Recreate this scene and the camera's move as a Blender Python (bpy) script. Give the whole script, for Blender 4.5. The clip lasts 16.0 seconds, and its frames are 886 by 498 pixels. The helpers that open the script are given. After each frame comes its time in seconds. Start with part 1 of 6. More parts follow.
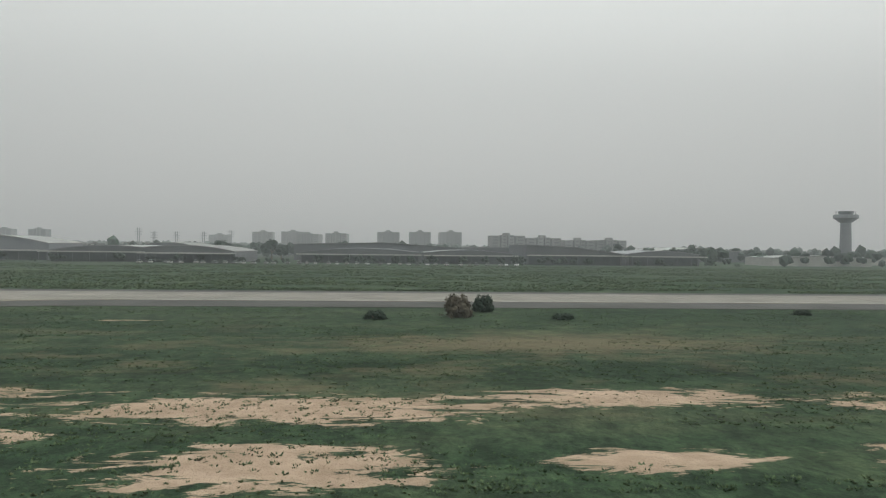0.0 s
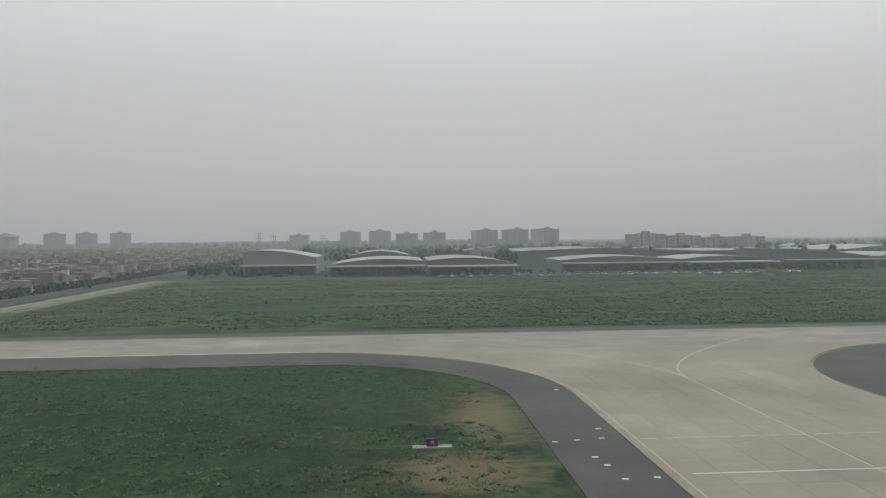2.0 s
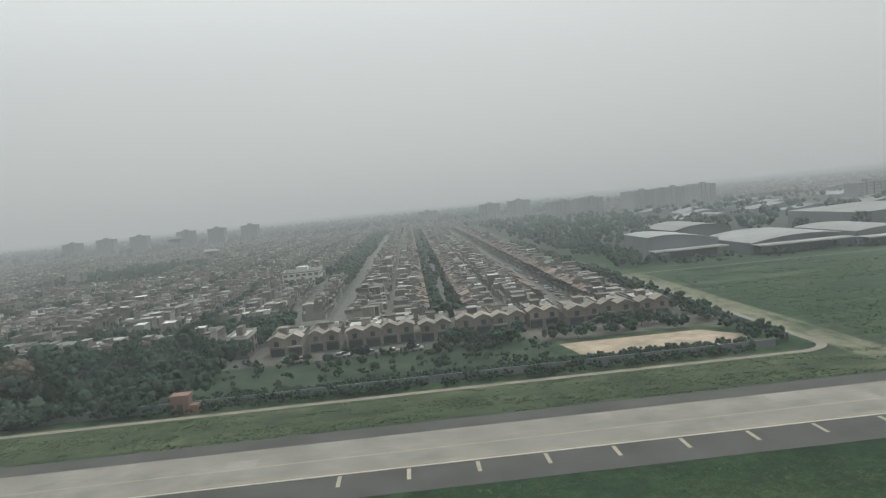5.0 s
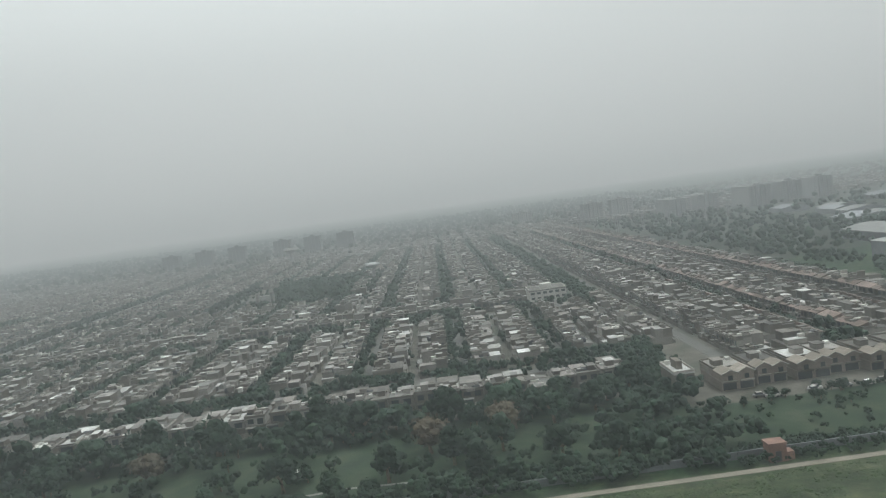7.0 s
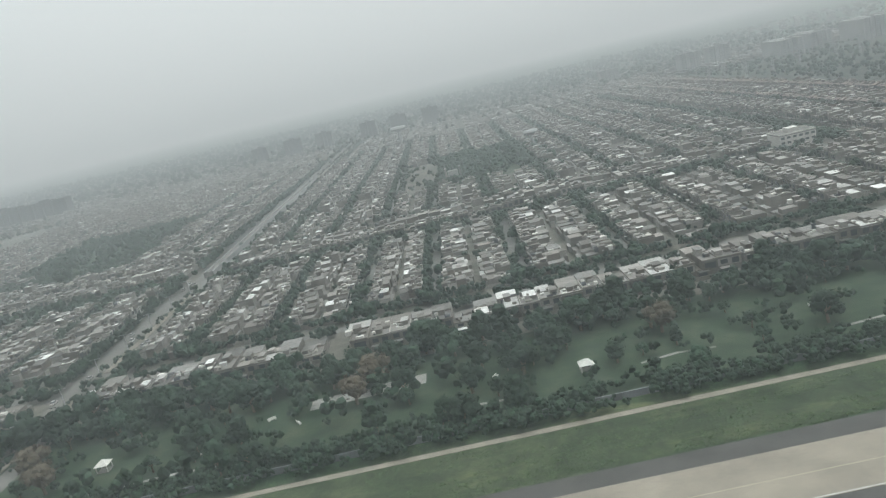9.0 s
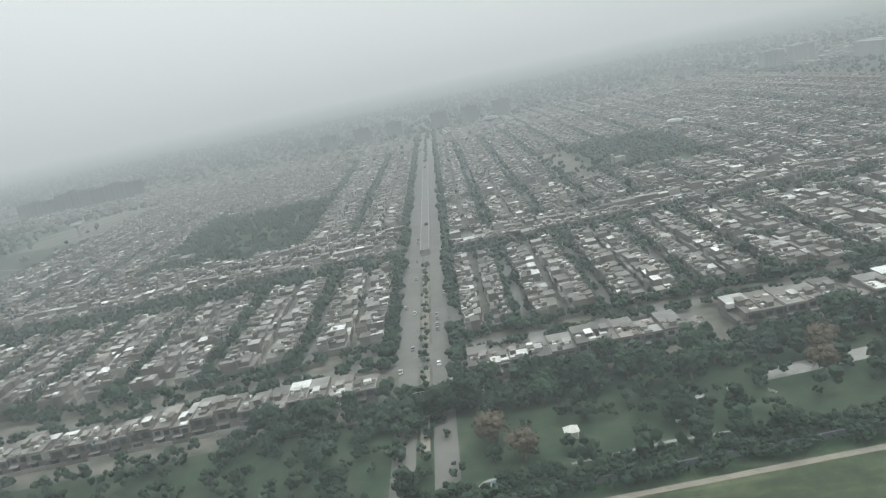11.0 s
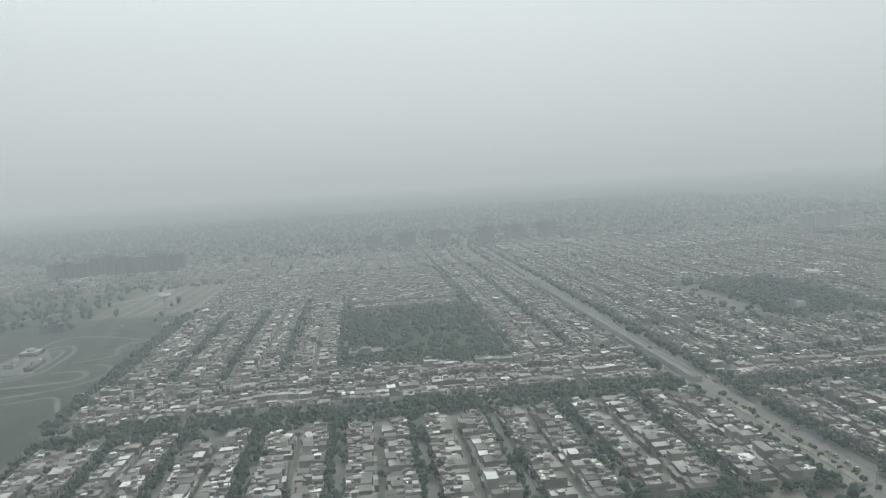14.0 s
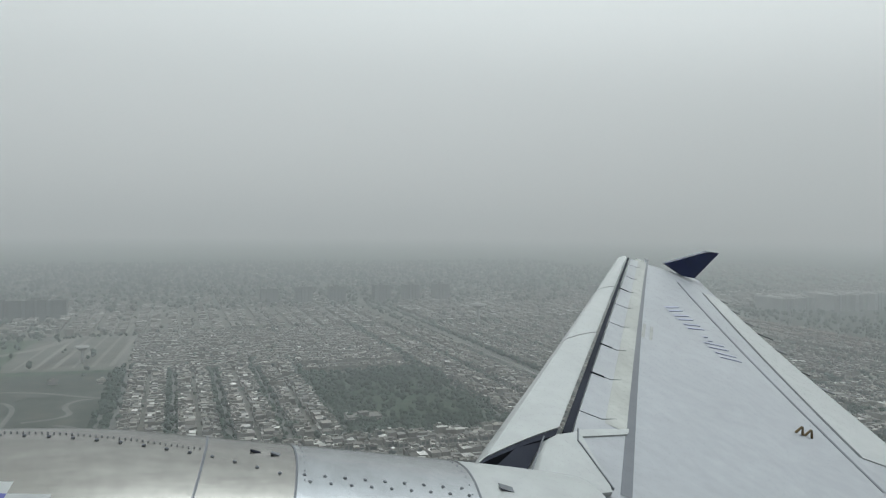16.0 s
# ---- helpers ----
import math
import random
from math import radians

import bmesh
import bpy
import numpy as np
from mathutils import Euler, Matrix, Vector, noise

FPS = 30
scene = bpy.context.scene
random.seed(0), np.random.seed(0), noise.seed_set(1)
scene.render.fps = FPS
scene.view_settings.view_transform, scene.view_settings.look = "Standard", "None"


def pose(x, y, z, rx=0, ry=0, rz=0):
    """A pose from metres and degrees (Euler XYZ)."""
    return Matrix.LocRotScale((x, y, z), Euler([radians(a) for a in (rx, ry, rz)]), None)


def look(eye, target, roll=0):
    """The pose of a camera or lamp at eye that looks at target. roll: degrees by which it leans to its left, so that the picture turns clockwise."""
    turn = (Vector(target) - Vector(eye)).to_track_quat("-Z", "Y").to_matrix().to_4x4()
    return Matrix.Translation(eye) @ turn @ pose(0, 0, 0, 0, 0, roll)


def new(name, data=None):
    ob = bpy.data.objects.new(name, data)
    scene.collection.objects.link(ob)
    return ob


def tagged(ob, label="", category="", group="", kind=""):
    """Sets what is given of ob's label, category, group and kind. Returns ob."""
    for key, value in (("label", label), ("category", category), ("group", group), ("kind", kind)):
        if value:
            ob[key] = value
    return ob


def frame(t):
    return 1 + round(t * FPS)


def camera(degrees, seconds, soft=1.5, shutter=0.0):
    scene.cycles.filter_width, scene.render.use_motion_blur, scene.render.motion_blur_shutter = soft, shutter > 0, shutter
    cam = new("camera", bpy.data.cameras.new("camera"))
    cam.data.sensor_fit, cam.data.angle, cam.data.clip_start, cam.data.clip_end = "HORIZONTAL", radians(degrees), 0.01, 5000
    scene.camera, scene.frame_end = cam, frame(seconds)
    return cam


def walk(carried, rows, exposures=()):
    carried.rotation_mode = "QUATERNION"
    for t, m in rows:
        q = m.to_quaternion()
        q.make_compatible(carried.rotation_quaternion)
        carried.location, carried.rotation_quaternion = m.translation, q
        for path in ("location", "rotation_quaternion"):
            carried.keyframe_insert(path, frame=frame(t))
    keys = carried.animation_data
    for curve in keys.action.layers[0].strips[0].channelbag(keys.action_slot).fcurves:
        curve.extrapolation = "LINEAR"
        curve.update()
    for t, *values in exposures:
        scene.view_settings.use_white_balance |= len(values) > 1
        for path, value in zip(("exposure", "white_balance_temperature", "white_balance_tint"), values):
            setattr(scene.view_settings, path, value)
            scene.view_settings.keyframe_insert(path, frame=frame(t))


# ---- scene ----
cam = camera(59.6, 16.0, 1.2)
PATH = [
    (0.0, (0.312, -1.650, 4.726), (2.972, 38.270, 4.586), 0.60),
    (0.5, (-16.968, -1.814, 5.872), (-14.308, 38.107, 5.552), 0.20),
    (1.0, (-34.254, -2.570, 7.006), (-31.614, 37.330, 6.506), -0.20),
    (1.5, (-51.532, -3.226, 8.302), (-48.992, 36.694, 7.762), -0.40),
    (2.0, (-68.912, -1.289, 9.564), (-66.412, 38.631, 8.964), -0.60),
    (2.5, (-85.837, 1.268, 11.339), (-83.277, 41.168, 10.519), -1.10),
    (3.0, (-102.787, 1.678, 12.936), (-100.207, 41.578, 11.976), -1.30),
    (3.5, (-119.680, 1.946, 14.850), (-116.920, 41.826, 13.390), -2.20),
    (4.0, (-137.946, 2.334, 17.163), (-135.346, 42.194, 15.123), -3.30),
    (4.5, (-156.127, 1.878, 19.530), (-153.887, 41.738, 16.990), -4.40),
    (4.7, (-163.147, 1.842, 20.255), (-161.147, 41.722, 17.755), -5.00),
    (6.8, (-231.870, 4.261, 35.338), (-231.370, 44.141, 32.518), -7.30),
    (7.0, (-238.554, 3.802, 35.873), (-238.174, 43.722, 33.253), -7.70),
    (7.5, (-255.834, 1.986, 38.391), (-256.194, 41.866, 35.411), -9.60),
    (8.0, (-273.654, 0.500, 41.167), (-274.294, 40.100, 35.567), -10.50),
    (8.5, (-291.905, -0.667, 43.915), (-293.025, 38.553, 36.095), -12.00),
    (9.0, (-310.018, -0.676, 46.771), (-311.538, 38.304, 37.951), -13.30),
    (9.5, (-328.540, -0.400, 49.583), (-330.080, 38.460, 40.203), -13.40),
    (10.0, (-346.758, 0.608, 51.616), (-348.278, 39.448, 42.136), -13.40),
    (10.2, (-353.695, 1.133, 51.923), (-355.315, 39.993, 42.583), -13.40),
    (12.3, (-432.635, 8.776, 64.097), (-430.315, 48.096, 57.077), -6.00),
    (12.5, (-440.122, 9.491, 64.713), (-437.262, 48.951, 58.933), -5.10),
    (13.0, (-458.698, 10.969, 66.721), (-455.178, 50.549, 62.201), -4.00),
    (13.5, (-477.202, 13.034, 68.390), (-473.302, 52.634, 64.170), -3.70),
    (14.0, (-495.179, 15.181, 70.033), (-491.039, 54.761, 66.013), -3.40),
    (14.5, (-513.051, 16.735, 71.787), (-506.931, 56.155, 68.847), -2.10),
    (15.0, (-530.734, 19.391, 73.578), (-521.574, 58.270, 71.438), -0.70),
    (15.5, (-547.215, 22.251, 75.229), (-535.415, 60.431, 73.489), 0.20),
    (16.0, (-563.673, 24.067, 76.854), (-550.573, 61.827, 75.414), 0.60),
]
EXPOSURES = [(0, 1.18, 6170, -1), (2.5, 1.18, 6020, -3), (4.5, 1.33, 6050, -2), (7.3, 1.29, 5950, -3), (8, 1.48, 5920, -3), (9, 1.58, 5920, -3), (10, 1.71, 5920, -3), (12.5, 1.44, 5870, -3), (13, 1.35, 5870, -3), (14, 1.45, 5870, -3), (16, 1.12, 5900, -3)]
walk(cam, [(t, look(eye, target, roll)) for t, eye, target, roll in PATH], EXPOSURES)

# ---- world, sun, haze ----
SUN_ELEV, SUN_ROT = radians(72), radians(65)
world = bpy.data.worlds.new("overcast_sky")
scene.world = world
world.use_nodes = True
wn, wl = world.node_tree.nodes, world.node_tree.links
sky = wn.new("ShaderNodeTexSky")
sky.sky_type = "NISHITA"
sky.sun_disc = False
sky.sun_elevation, sky.sun_rotation = SUN_ELEV, SUN_ROT
sky.air_density, sky.dust_density, sky.ozone_density = 1.0, 2.5, 1.0
hs = wn.new("ShaderNodeHueSaturation")
hs.inputs["Saturation"].default_value = 0.0
wl.new(sky.outputs[0], hs.inputs["Color"])
wl.new(hs.outputs[0], wn["Background"].inputs[0])
wn["Background"].inputs[1].default_value = 0.19

sun_data = bpy.data.lights.new("sun", "SUN")
sun_data.energy, sun_data.angle, sun_data.color = 1.1, radians(12), (1.0, 0.99, 0.975)
sun = new("sun", sun_data)
sun.matrix_world = look((0, 0, 0), (-math.sin(SUN_ROT) * math.cos(SUN_ELEV), -math.cos(SUN_ROT) * math.cos(SUN_ELEV), -math.sin(SUN_ELEV)))

HAZE_TOP, HAZE_SCATTER, HAZE_SOOT = 700.0, 0.00099, 0.00002


# ---- materials ----
def nodes_of(name):
    m = bpy.data.materials.new(name)
    m.use_nodes = True
    n, l = m.node_tree.nodes, m.node_tree.links
    return m, n, l, n["Principled BSDF"]


def ramp(n, l, fac, stops):
    r = n.new("ShaderNodeValToRGB")
    while len(r.color_ramp.elements) < len(stops):
        r.color_ramp.elements.new(0.5)
    for e, (p, c) in zip(r.color_ramp.elements, stops):
        e.position, e.color = p, (*c, 1)
    l.new(fac, r.inputs[0])
    return r.outputs[0]


def noise_of(n, l, scale, detail=4.0, rough=0.6, stretch=None, distort=0.0):
    g = n.new("ShaderNodeNewGeometry")
    src = g.outputs["Position"]
    if stretch:
        mp = n.new("ShaderNodeMapping")
        mp.inputs["Scale"].default_value = stretch
        l.new(src, mp.inputs[0])
        src = mp.outputs[0]
    t = n.new("ShaderNodeTexNoise")
    t.inputs["Scale"].default_value, t.inputs["Detail"].default_value = scale, detail
    t.inputs["Roughness"].default_value, t.inputs["Distortion"].default_value = rough, distort
    l.new(src, t.inputs["Vector"])
    return t.outputs["Fac"]


def mix(n, l, fac, a, b, kind="MIX"):
    m = n.new("ShaderNodeMix")
    m.data_type, m.blend_type = "RGBA", kind
    for sock, v in ((m.inputs["Factor"], fac), (m.inputs["A"], a), (m.inputs["B"], b)):
        if isinstance(v, (int, float)):
            sock.default_value = v
        elif isinstance(v, tuple):
            sock.default_value = (*v, 1)
        else:
            l.new(v, sock)
    return m.outputs["Result"]


def bump(n, l, height, strength, distance, bsdf):
    b = n.new("ShaderNodeBump")
    b.inputs["Strength"].default_value, b.inputs["Distance"].default_value = strength, distance
    l.new(height, b.inputs["Height"])
    l.new(b.outputs[0], bsdf.inputs["Normal"])


def surface(name, stops, scale, fine, rough=0.85, metal=0.0, vary=0.0, bumps=0.0, stretch=None, per_island=False, shades=None):
    """A worn surface: colours by a broad noise, a fine grain over it, and a shade of its own for each piece."""
    m, n, l, b = nodes_of(name)
    broad = noise_of(n, l, scale, 5.0, 0.6, stretch)
    col = ramp(n, l, broad, stops)
    grain = noise_of(n, l, fine, 3.0, 0.7)
    col = mix(n, l, 0.45, col, ramp(n, l, grain, [(0.3, (0.62, 0.62, 0.62)), (0.7, (1.0, 1.0, 1.0))]), "MULTIPLY")
    if vary or shades:
        if per_island:
            rnd = n.new("ShaderNodeNewGeometry").outputs["Random Per Island"]
        else:
            rnd = n.new("ShaderNodeObjectInfo").outputs["Random"]
        lo = 1.0 - vary
        own = shades or [(0.0, (lo, lo, lo * 0.97)), (0.55, (1 - vary * 0.55, 1 - vary * 0.6, 1 - vary * 0.66)), (0.9, (0.92, 0.9, 0.87)), (1.0, (1.0 + vary * 0.55,) * 3)]
        col = mix(n, l, 1.0, col, ramp(n, l, rnd, own), "MULTIPLY")
    l.new(col, b.inputs["Base Color"])
    b.inputs["Roughness"].default_value, b.inputs["Metallic"].default_value = rough, metal
    if rough > 0.8:
        b.inputs["Specular IOR Level"].default_value = 0.15
    if bumps:
        bump(n, l, grain, 0.6, bumps, b)
    return m


def ground_material():
    """Grass with darker and paler patches; bare sandy soil in one strip beside the runway, dry grass near the taxiways."""
    m, n, l, b = nodes_of("grass_ground")
    broad = noise_of(n, l, 0.045, 5.0, 0.62, (0.6, 1.6, 1.0))
    mid = noise_of(n, l, 0.4, 6.0, 0.72, (0.8, 0.75, 1.0))
    fine = noise_of(n, l, 1.5, 6.0, 0.78, (0.9, 0.6, 1.0))
    col = ramp(n, l, broad, [(0.32, (0.019, 0.036, 0.021)), (0.5, (0.032, 0.053, 0.030)), (0.66, (0.060, 0.074, 0.046))])
    col = mix(n, l, 0.9, col, ramp(n, l, mid, [(0.32, (0.38, 0.44, 0.38)), (0.52, (0.95, 0.95, 0.9)), (0.7, (1.55, 1.35, 1.25))]), "MULTIPLY")
    col = mix(n, l, 0.8, col, ramp(n, l, fine, [(0.36, (0.25, 0.32, 0.27)), (0.5, (0.8, 0.82, 0.8)), (0.64, (1.5, 1.45, 1.35))]), "MULTIPLY")
    blades = noise_of(n, l, 5.0, 5.0, 0.8, (1.0, 0.6, 1.0))
    col = mix(n, l, 0.8, col, ramp(n, l, blades, [(0.36, (0.45, 0.5, 0.45)), (0.62, (1.3, 1.3, 1.2))]), "MULTIPLY")
    pos = n.new("ShaderNodeNewGeometry").outputs["Position"]
    xyz = n.new("ShaderNodeSeparateXYZ")
    l.new(pos, xyz.inputs[0])

    def band(sock, lo, hi, soft):
        a = n.new("ShaderNodeMapRange")
        a.inputs["From Min"].default_value, a.inputs["From Max"].default_value = lo - soft, lo + soft
        l.new(sock, a.inputs["Value"])
        c = n.new("ShaderNodeMapRange")
        c.inputs["From Min"].default_value, c.inputs["From Max"].default_value = hi + soft, hi - soft
        l.new(sock, c.inputs["Value"])
        p = n.new("ShaderNodeMath")
        p.operation = "MULTIPLY"
        l.new(a.outputs[0], p.inputs[0])
        l.new(c.outputs[0], p.inputs[1])
        return p.outputs[0]

    def times(a, c):
        p = n.new("ShaderNodeMath")
        p.operation = "MULTIPLY"
        l.new(a, p.inputs[0])
        l.new(c, p.inputs[1])
        return p.outputs[0]

    def blobs(spots):
        """1 in the middle of ragged oval patches (x, y, half length, half depth), falling to 0 at their rims."""
        best = None
        for x, y, rx, ry in spots:
            off = n.new("ShaderNodeVectorMath")
            off.operation = "SUBTRACT"
            l.new(pos, off.inputs[0])
            off.inputs[1].default_value = (x, y, 0)
            div = n.new("ShaderNodeVectorMath")
            div.operation = "DIVIDE"
            l.new(off.outputs[0], div.inputs[0])
            div.inputs[1].default_value = (rx, ry, 1)
            far = n.new("ShaderNodeVectorMath")
            far.operation = "LENGTH"
            l.new(div.outputs[0], far.inputs[0])
            if best is None:
                best = far.outputs["Value"]
            else:
                low = n.new("ShaderNodeMath")
                low.operation = "MINIMUM"
                l.new(best, low.inputs[0])
                l.new(far.outputs["Value"], low.inputs[1])
                best = low.outputs[0]
        inv = n.new("ShaderNodeMath")
        inv.operation = "SUBTRACT"
        inv.inputs[0].default_value = 1.0
        l.new(best, inv.inputs[1])
        return inv.outputs[0]

    def ragged(value, noise_out, k, lo, hi):
        w = n.new("ShaderNodeMath")
        w.operation = "MULTIPLY_ADD"
        l.new(noise_out, w.inputs[0])
        w.inputs[1].default_value = k
        l.new(value, w.inputs[2])
        rise = n.new("ShaderNodeMapRange")
        rise.inputs["From Min"].default_value, rise.inputs["From Max"].default_value = lo, hi
        l.new(w.outputs[0], rise.inputs["Value"])
        return rise.outputs[0]

    # lush, deeper green grass beyond the exit taxiway
    lush = band(xyz.outputs[0], -900, -63, 2)
    col = mix(n, l, times(lush, band(xyz.outputs[1], -400, 62, 2)), col, mix(n, l, 1.0, col, (0.62, 0.78, 0.62), "MULTIPLY"))
    # a band of ranker, darker grass and a dry brown patch
    rank = times(times(band(xyz.outputs[1], 24.8, 30, 1.6), band(xyz.outputs[0], -34, 60, 3)), ramp(n, l, noise_of(n, l, 0.7, 7.0, 0.75, (0.5, 1.2, 1.0)), [(0.42, (0, 0, 0)), (0.58, (0.8, 0.8, 0.8))]))
    col = mix(n, l, rank, col, mix(n, l, 1.0, col, (0.45, 0.52, 0.5), "MULTIPLY"))
    parched = ragged(blobs([(-33, 30, 5.0, 9.0), (8, 36, 16, 5.0), (-64, 40, 2.6, 9.0), (-66, 30, 4.6, 4.5)]), noise_of(n, l, 0.8, 8.0, 0.75, (0.6, 1.4, 1.0)), 2.2, 1.25, 1.75)
    col = mix(n, l, parched, col, mix(n, l, 0.62, col, (0.13, 0.10, 0.062)))
    # bare soil near the runway, broken up by clumps of grass
    soil_noise = noise_of(n, l, 0.75, 10.0, 0.74, (0.55, 1.5, 1.0), 0.5)
    soil_mask = ragged(blobs([(-3, 20.9, 8.0, 2.2), (7.6, 22.3, 6.2, 1.6), (-16, 23.2, 7.5, 1.4), (-2.2, 15.0, 4.2, 2.2), (6.2, 15.2, 2.9, 1.1), (-11.7, 17.9, 3.6, 1.5),
                              (-24, 19, 4.0, 1.9), (-26.6, 22.9, 1.4, 0.5), (-16, 46.8, 2.4, 0.35), (18, 21.5, 6.0, 1.6), (15, 15.5, 4.0, 1.6)]), soil_noise, 3.6, 2.02, 2.1)
    soil_col = ramp(n, l, noise_of(n, l, 0.8, 6.0, 0.7), [(0.3, (0.20, 0.145, 0.10)), (0.7, (0.36, 0.27, 0.195))])
    col = mix(n, l, soil_mask, col, soil_col)
    # dry, browner grass along the exit taxiway and the bank behind the parallel taxiway
    dry_noise = ramp(n, l, noise_of(n, l, 0.2, 6.0, 0.7, (0.8, 1.4, 1.0)), [(0.5, (0, 0, 0)), (0.66, (0.5, 0.5, 0.5))])
    dry_at = times(band(xyz.outputs[0], -70, 40, 5), band(xyz.outputs[1], 20, 44, 5))
    col = mix(n, l, times(dry_noise, dry_at), col, (0.135, 0.11, 0.065))
    bank_at = times(band(xyz.outputs[0], -215, -117, 3), band(xyz.outputs[1], 80, 92, 2))
    strip_at = times(band(xyz.outputs[0], -700, -112, 4), band(xyz.outputs[1], 79, 92, 1.0))
    col = mix(n, l, strip_at, col, mix(n, l, 0.5, col, (0.06, 0.058, 0.038)))
    col = mix(n, l, times(dry_noise, bank_at), col, (0.105, 0.09, 0.06))
    verge_at = times(band(xyz.outputs[0], -124.4, -119.8, 0.35), band(xyz.outputs[1], 84, 181, 2))
    verge_mix = ramp(n, l, noise_of(n, l, 0.5, 6.0, 0.7, (1.0, 0.3, 1.0)), [(0.36, (0, 0, 0)), (0.52, (1, 1, 1))])
    col = mix(n, l, times(verge_mix, verge_at), col, (0.165, 0.14, 0.105))
    # dry streaks and thin patches across the far field
    streaks = ramp(n, l, noise_of(n, l, 0.1, 7.0, 0.72, (0.35, 2.2, 1.0), 0.4), [(0.52, (0, 0, 0)), (0.66, (0.55, 0.55, 0.55))])
    far_field = band(xyz.outputs[1], 79, 900, 1)
    streaks = times(streaks, far_field)
    col = mix(n, l, streaks, col, (0.125, 0.115, 0.065))
    tracks = ramp(n, l, noise_of(n, l, 0.16, 6.0, 0.7, (0.22, 2.6, 1.0), 0.5), [(0.28, (0.6, 0.6, 0.6)), (0.4, (0, 0, 0))])
    mottle = noise_of(n, l, 0.3, 8.0, 0.78, (0.7, 0.6, 1.0), 0.6)
    col = mix(n, l, far_field, col, mix(n, l, 1.0, col, ramp(n, l, mottle, [(0.36, (0.42, 0.54, 0.46)), (0.5, (0.80, 0.92, 0.84)), (0.62, (1.15, 1.26, 1.12))]), "MULTIPLY"))
    col = mix(n, l, times(tracks, far_field), col, (0.02, 0.034, 0.017))
    l.new(col, b.inputs["Base Color"])
    b.inputs["Roughness"].default_value = 0.95
    b.inputs["Specular IOR Level"].default_value = 0.1
    bump(n, l, fine, 0.8, 0.25, b)
    return m


M = {}
M["ground"] = ground_material()
M["concrete"] = surface("taxiway_concrete", [(0.3, (0.155, 0.137, 0.112)), (0.7, (0.25, 0.22, 0.178))], 0.12, 1.8, 0.9, vary=0.09, bumps=0.02)
M["concrete_far"] = surface("taxiway_slab_concrete", [(0.3, (0.152, 0.141, 0.125)), (0.7, (0.236, 0.219, 0.195))], 0.25, 2.2, 0.9, vary=0.13, per_island=True)
M["asphalt"] = surface("shoulder_asphalt", [(0.3, (0.046, 0.043, 0.04)), (0.7, (0.075, 0.071, 0.065))], 0.2, 3.0, 0.92, bumps=0.03)
M["asphalt_pale"] = surface("pale_asphalt_patch", [(0.3, (0.072, 0.070, 0.068)), (0.7, (0.10, 0.098, 0.095))], 0.4, 3.0, 0.92)
M["yellow"] = surface("yellow_line_paint", [(0.3, (0.23, 0.205, 0.145)), (0.7, (0.30, 0.268, 0.195))], 1.0, 8.0, 0.8)
M["white_paint"] = surface("white_line_paint", [(0.3, (0.28, 0.27, 0.245)), (0.7, (0.38, 0.37, 0.34))], 1.0, 8.0, 0.8)
M["dirt"] = surface("dirt_track", [(0.3, (0.13, 0.115, 0.092)), (0.7, (0.22, 0.195, 0.16))], 0.3, 3.0, 0.95, bumps=0.05)
M["street"] = surface("street_asphalt", [(0.3, (0.085, 0.082, 0.076)), (0.7, (0.13, 0.125, 0.115))], 0.15, 2.0, 0.92)
M["soil"] = surface("bare_soil", [(0.3, (0.17, 0.135, 0.10)), (0.7, (0.38, 0.30, 0.225))], 0.35, 3.0, 0.95, bumps=0.05)
WALL_SHADES = [(0.0, (0.62, 0.60, 0.58)), (0.3, (0.85, 0.80, 0.74)), (0.6, (1.0, 0.97, 0.93)), (0.8, (1.25, 1.24, 1.22)), (0.93, (1.75, 1.74, 1.7)), (1.0, (2.2, 2.2, 2.2))]
M["plaster"] = surface("tan_plaster", [(0.3, (0.115, 0.107, 0.096)), (0.7, (0.205, 0.194, 0.178))], 0.35, 4.0, 0.9, shades=WALL_SHADES)
M["plaster_far"] = surface("tan_plaster_rows", [(0.3, (0.115, 0.107, 0.096)), (0.7, (0.205, 0.194, 0.178))], 0.35, 4.0, 0.9, per_island=True, shades=WALL_SHADES)
ROOF_SHADES = [(0.0, (0.26, 0.25, 0.24)), (0.3, (0.40, 0.37, 0.34)), (0.55, (0.48, 0.47, 0.455)), (0.74, (0.64, 0.59, 0.545)), (0.87, (0.92, 0.91, 0.89)), (0.95, (1.35, 1.35, 1.33)), (1.0, (1.75, 1.75, 1.75))]
M["roof"] = surface("flat_roof_screed", [(0.3, (0.235, 0.23, 0.22)), (0.7, (0.40, 0.393, 0.38))], 0.6, 3.0, 0.92, shades=ROOF_SHADES)
M["roof_far"] = surface("flat_roof_rows", [(0.3, (0.235, 0.23, 0.22)), (0.7, (0.40, 0.393, 0.38))], 0.6, 3.0, 0.92, per_island=True, shades=ROOF_SHADES)
M["white"] = surface("white_render", [(0.3, (0.46, 0.45, 0.42)), (0.7, (0.62, 0.61, 0.58))], 0.4, 4.0, 0.85, vary=0.2)
M["tile"] = surface("red_clay_tile", [(0.3, (0.14, 0.105, 0.092)), (0.7, (0.23, 0.178, 0.155))], 0.9, 5.0, 0.85, vary=0.4, per_island=True)
# window glass, and the dark colour that paints shade inside porches and shed bays
M["window"] = surface("dark_glass_and_opening_shade", [(0.3, (0.03, 0.035, 0.04)), (0.7, (0.07, 0.075, 0.08))], 0.8, 3.0, 0.25)
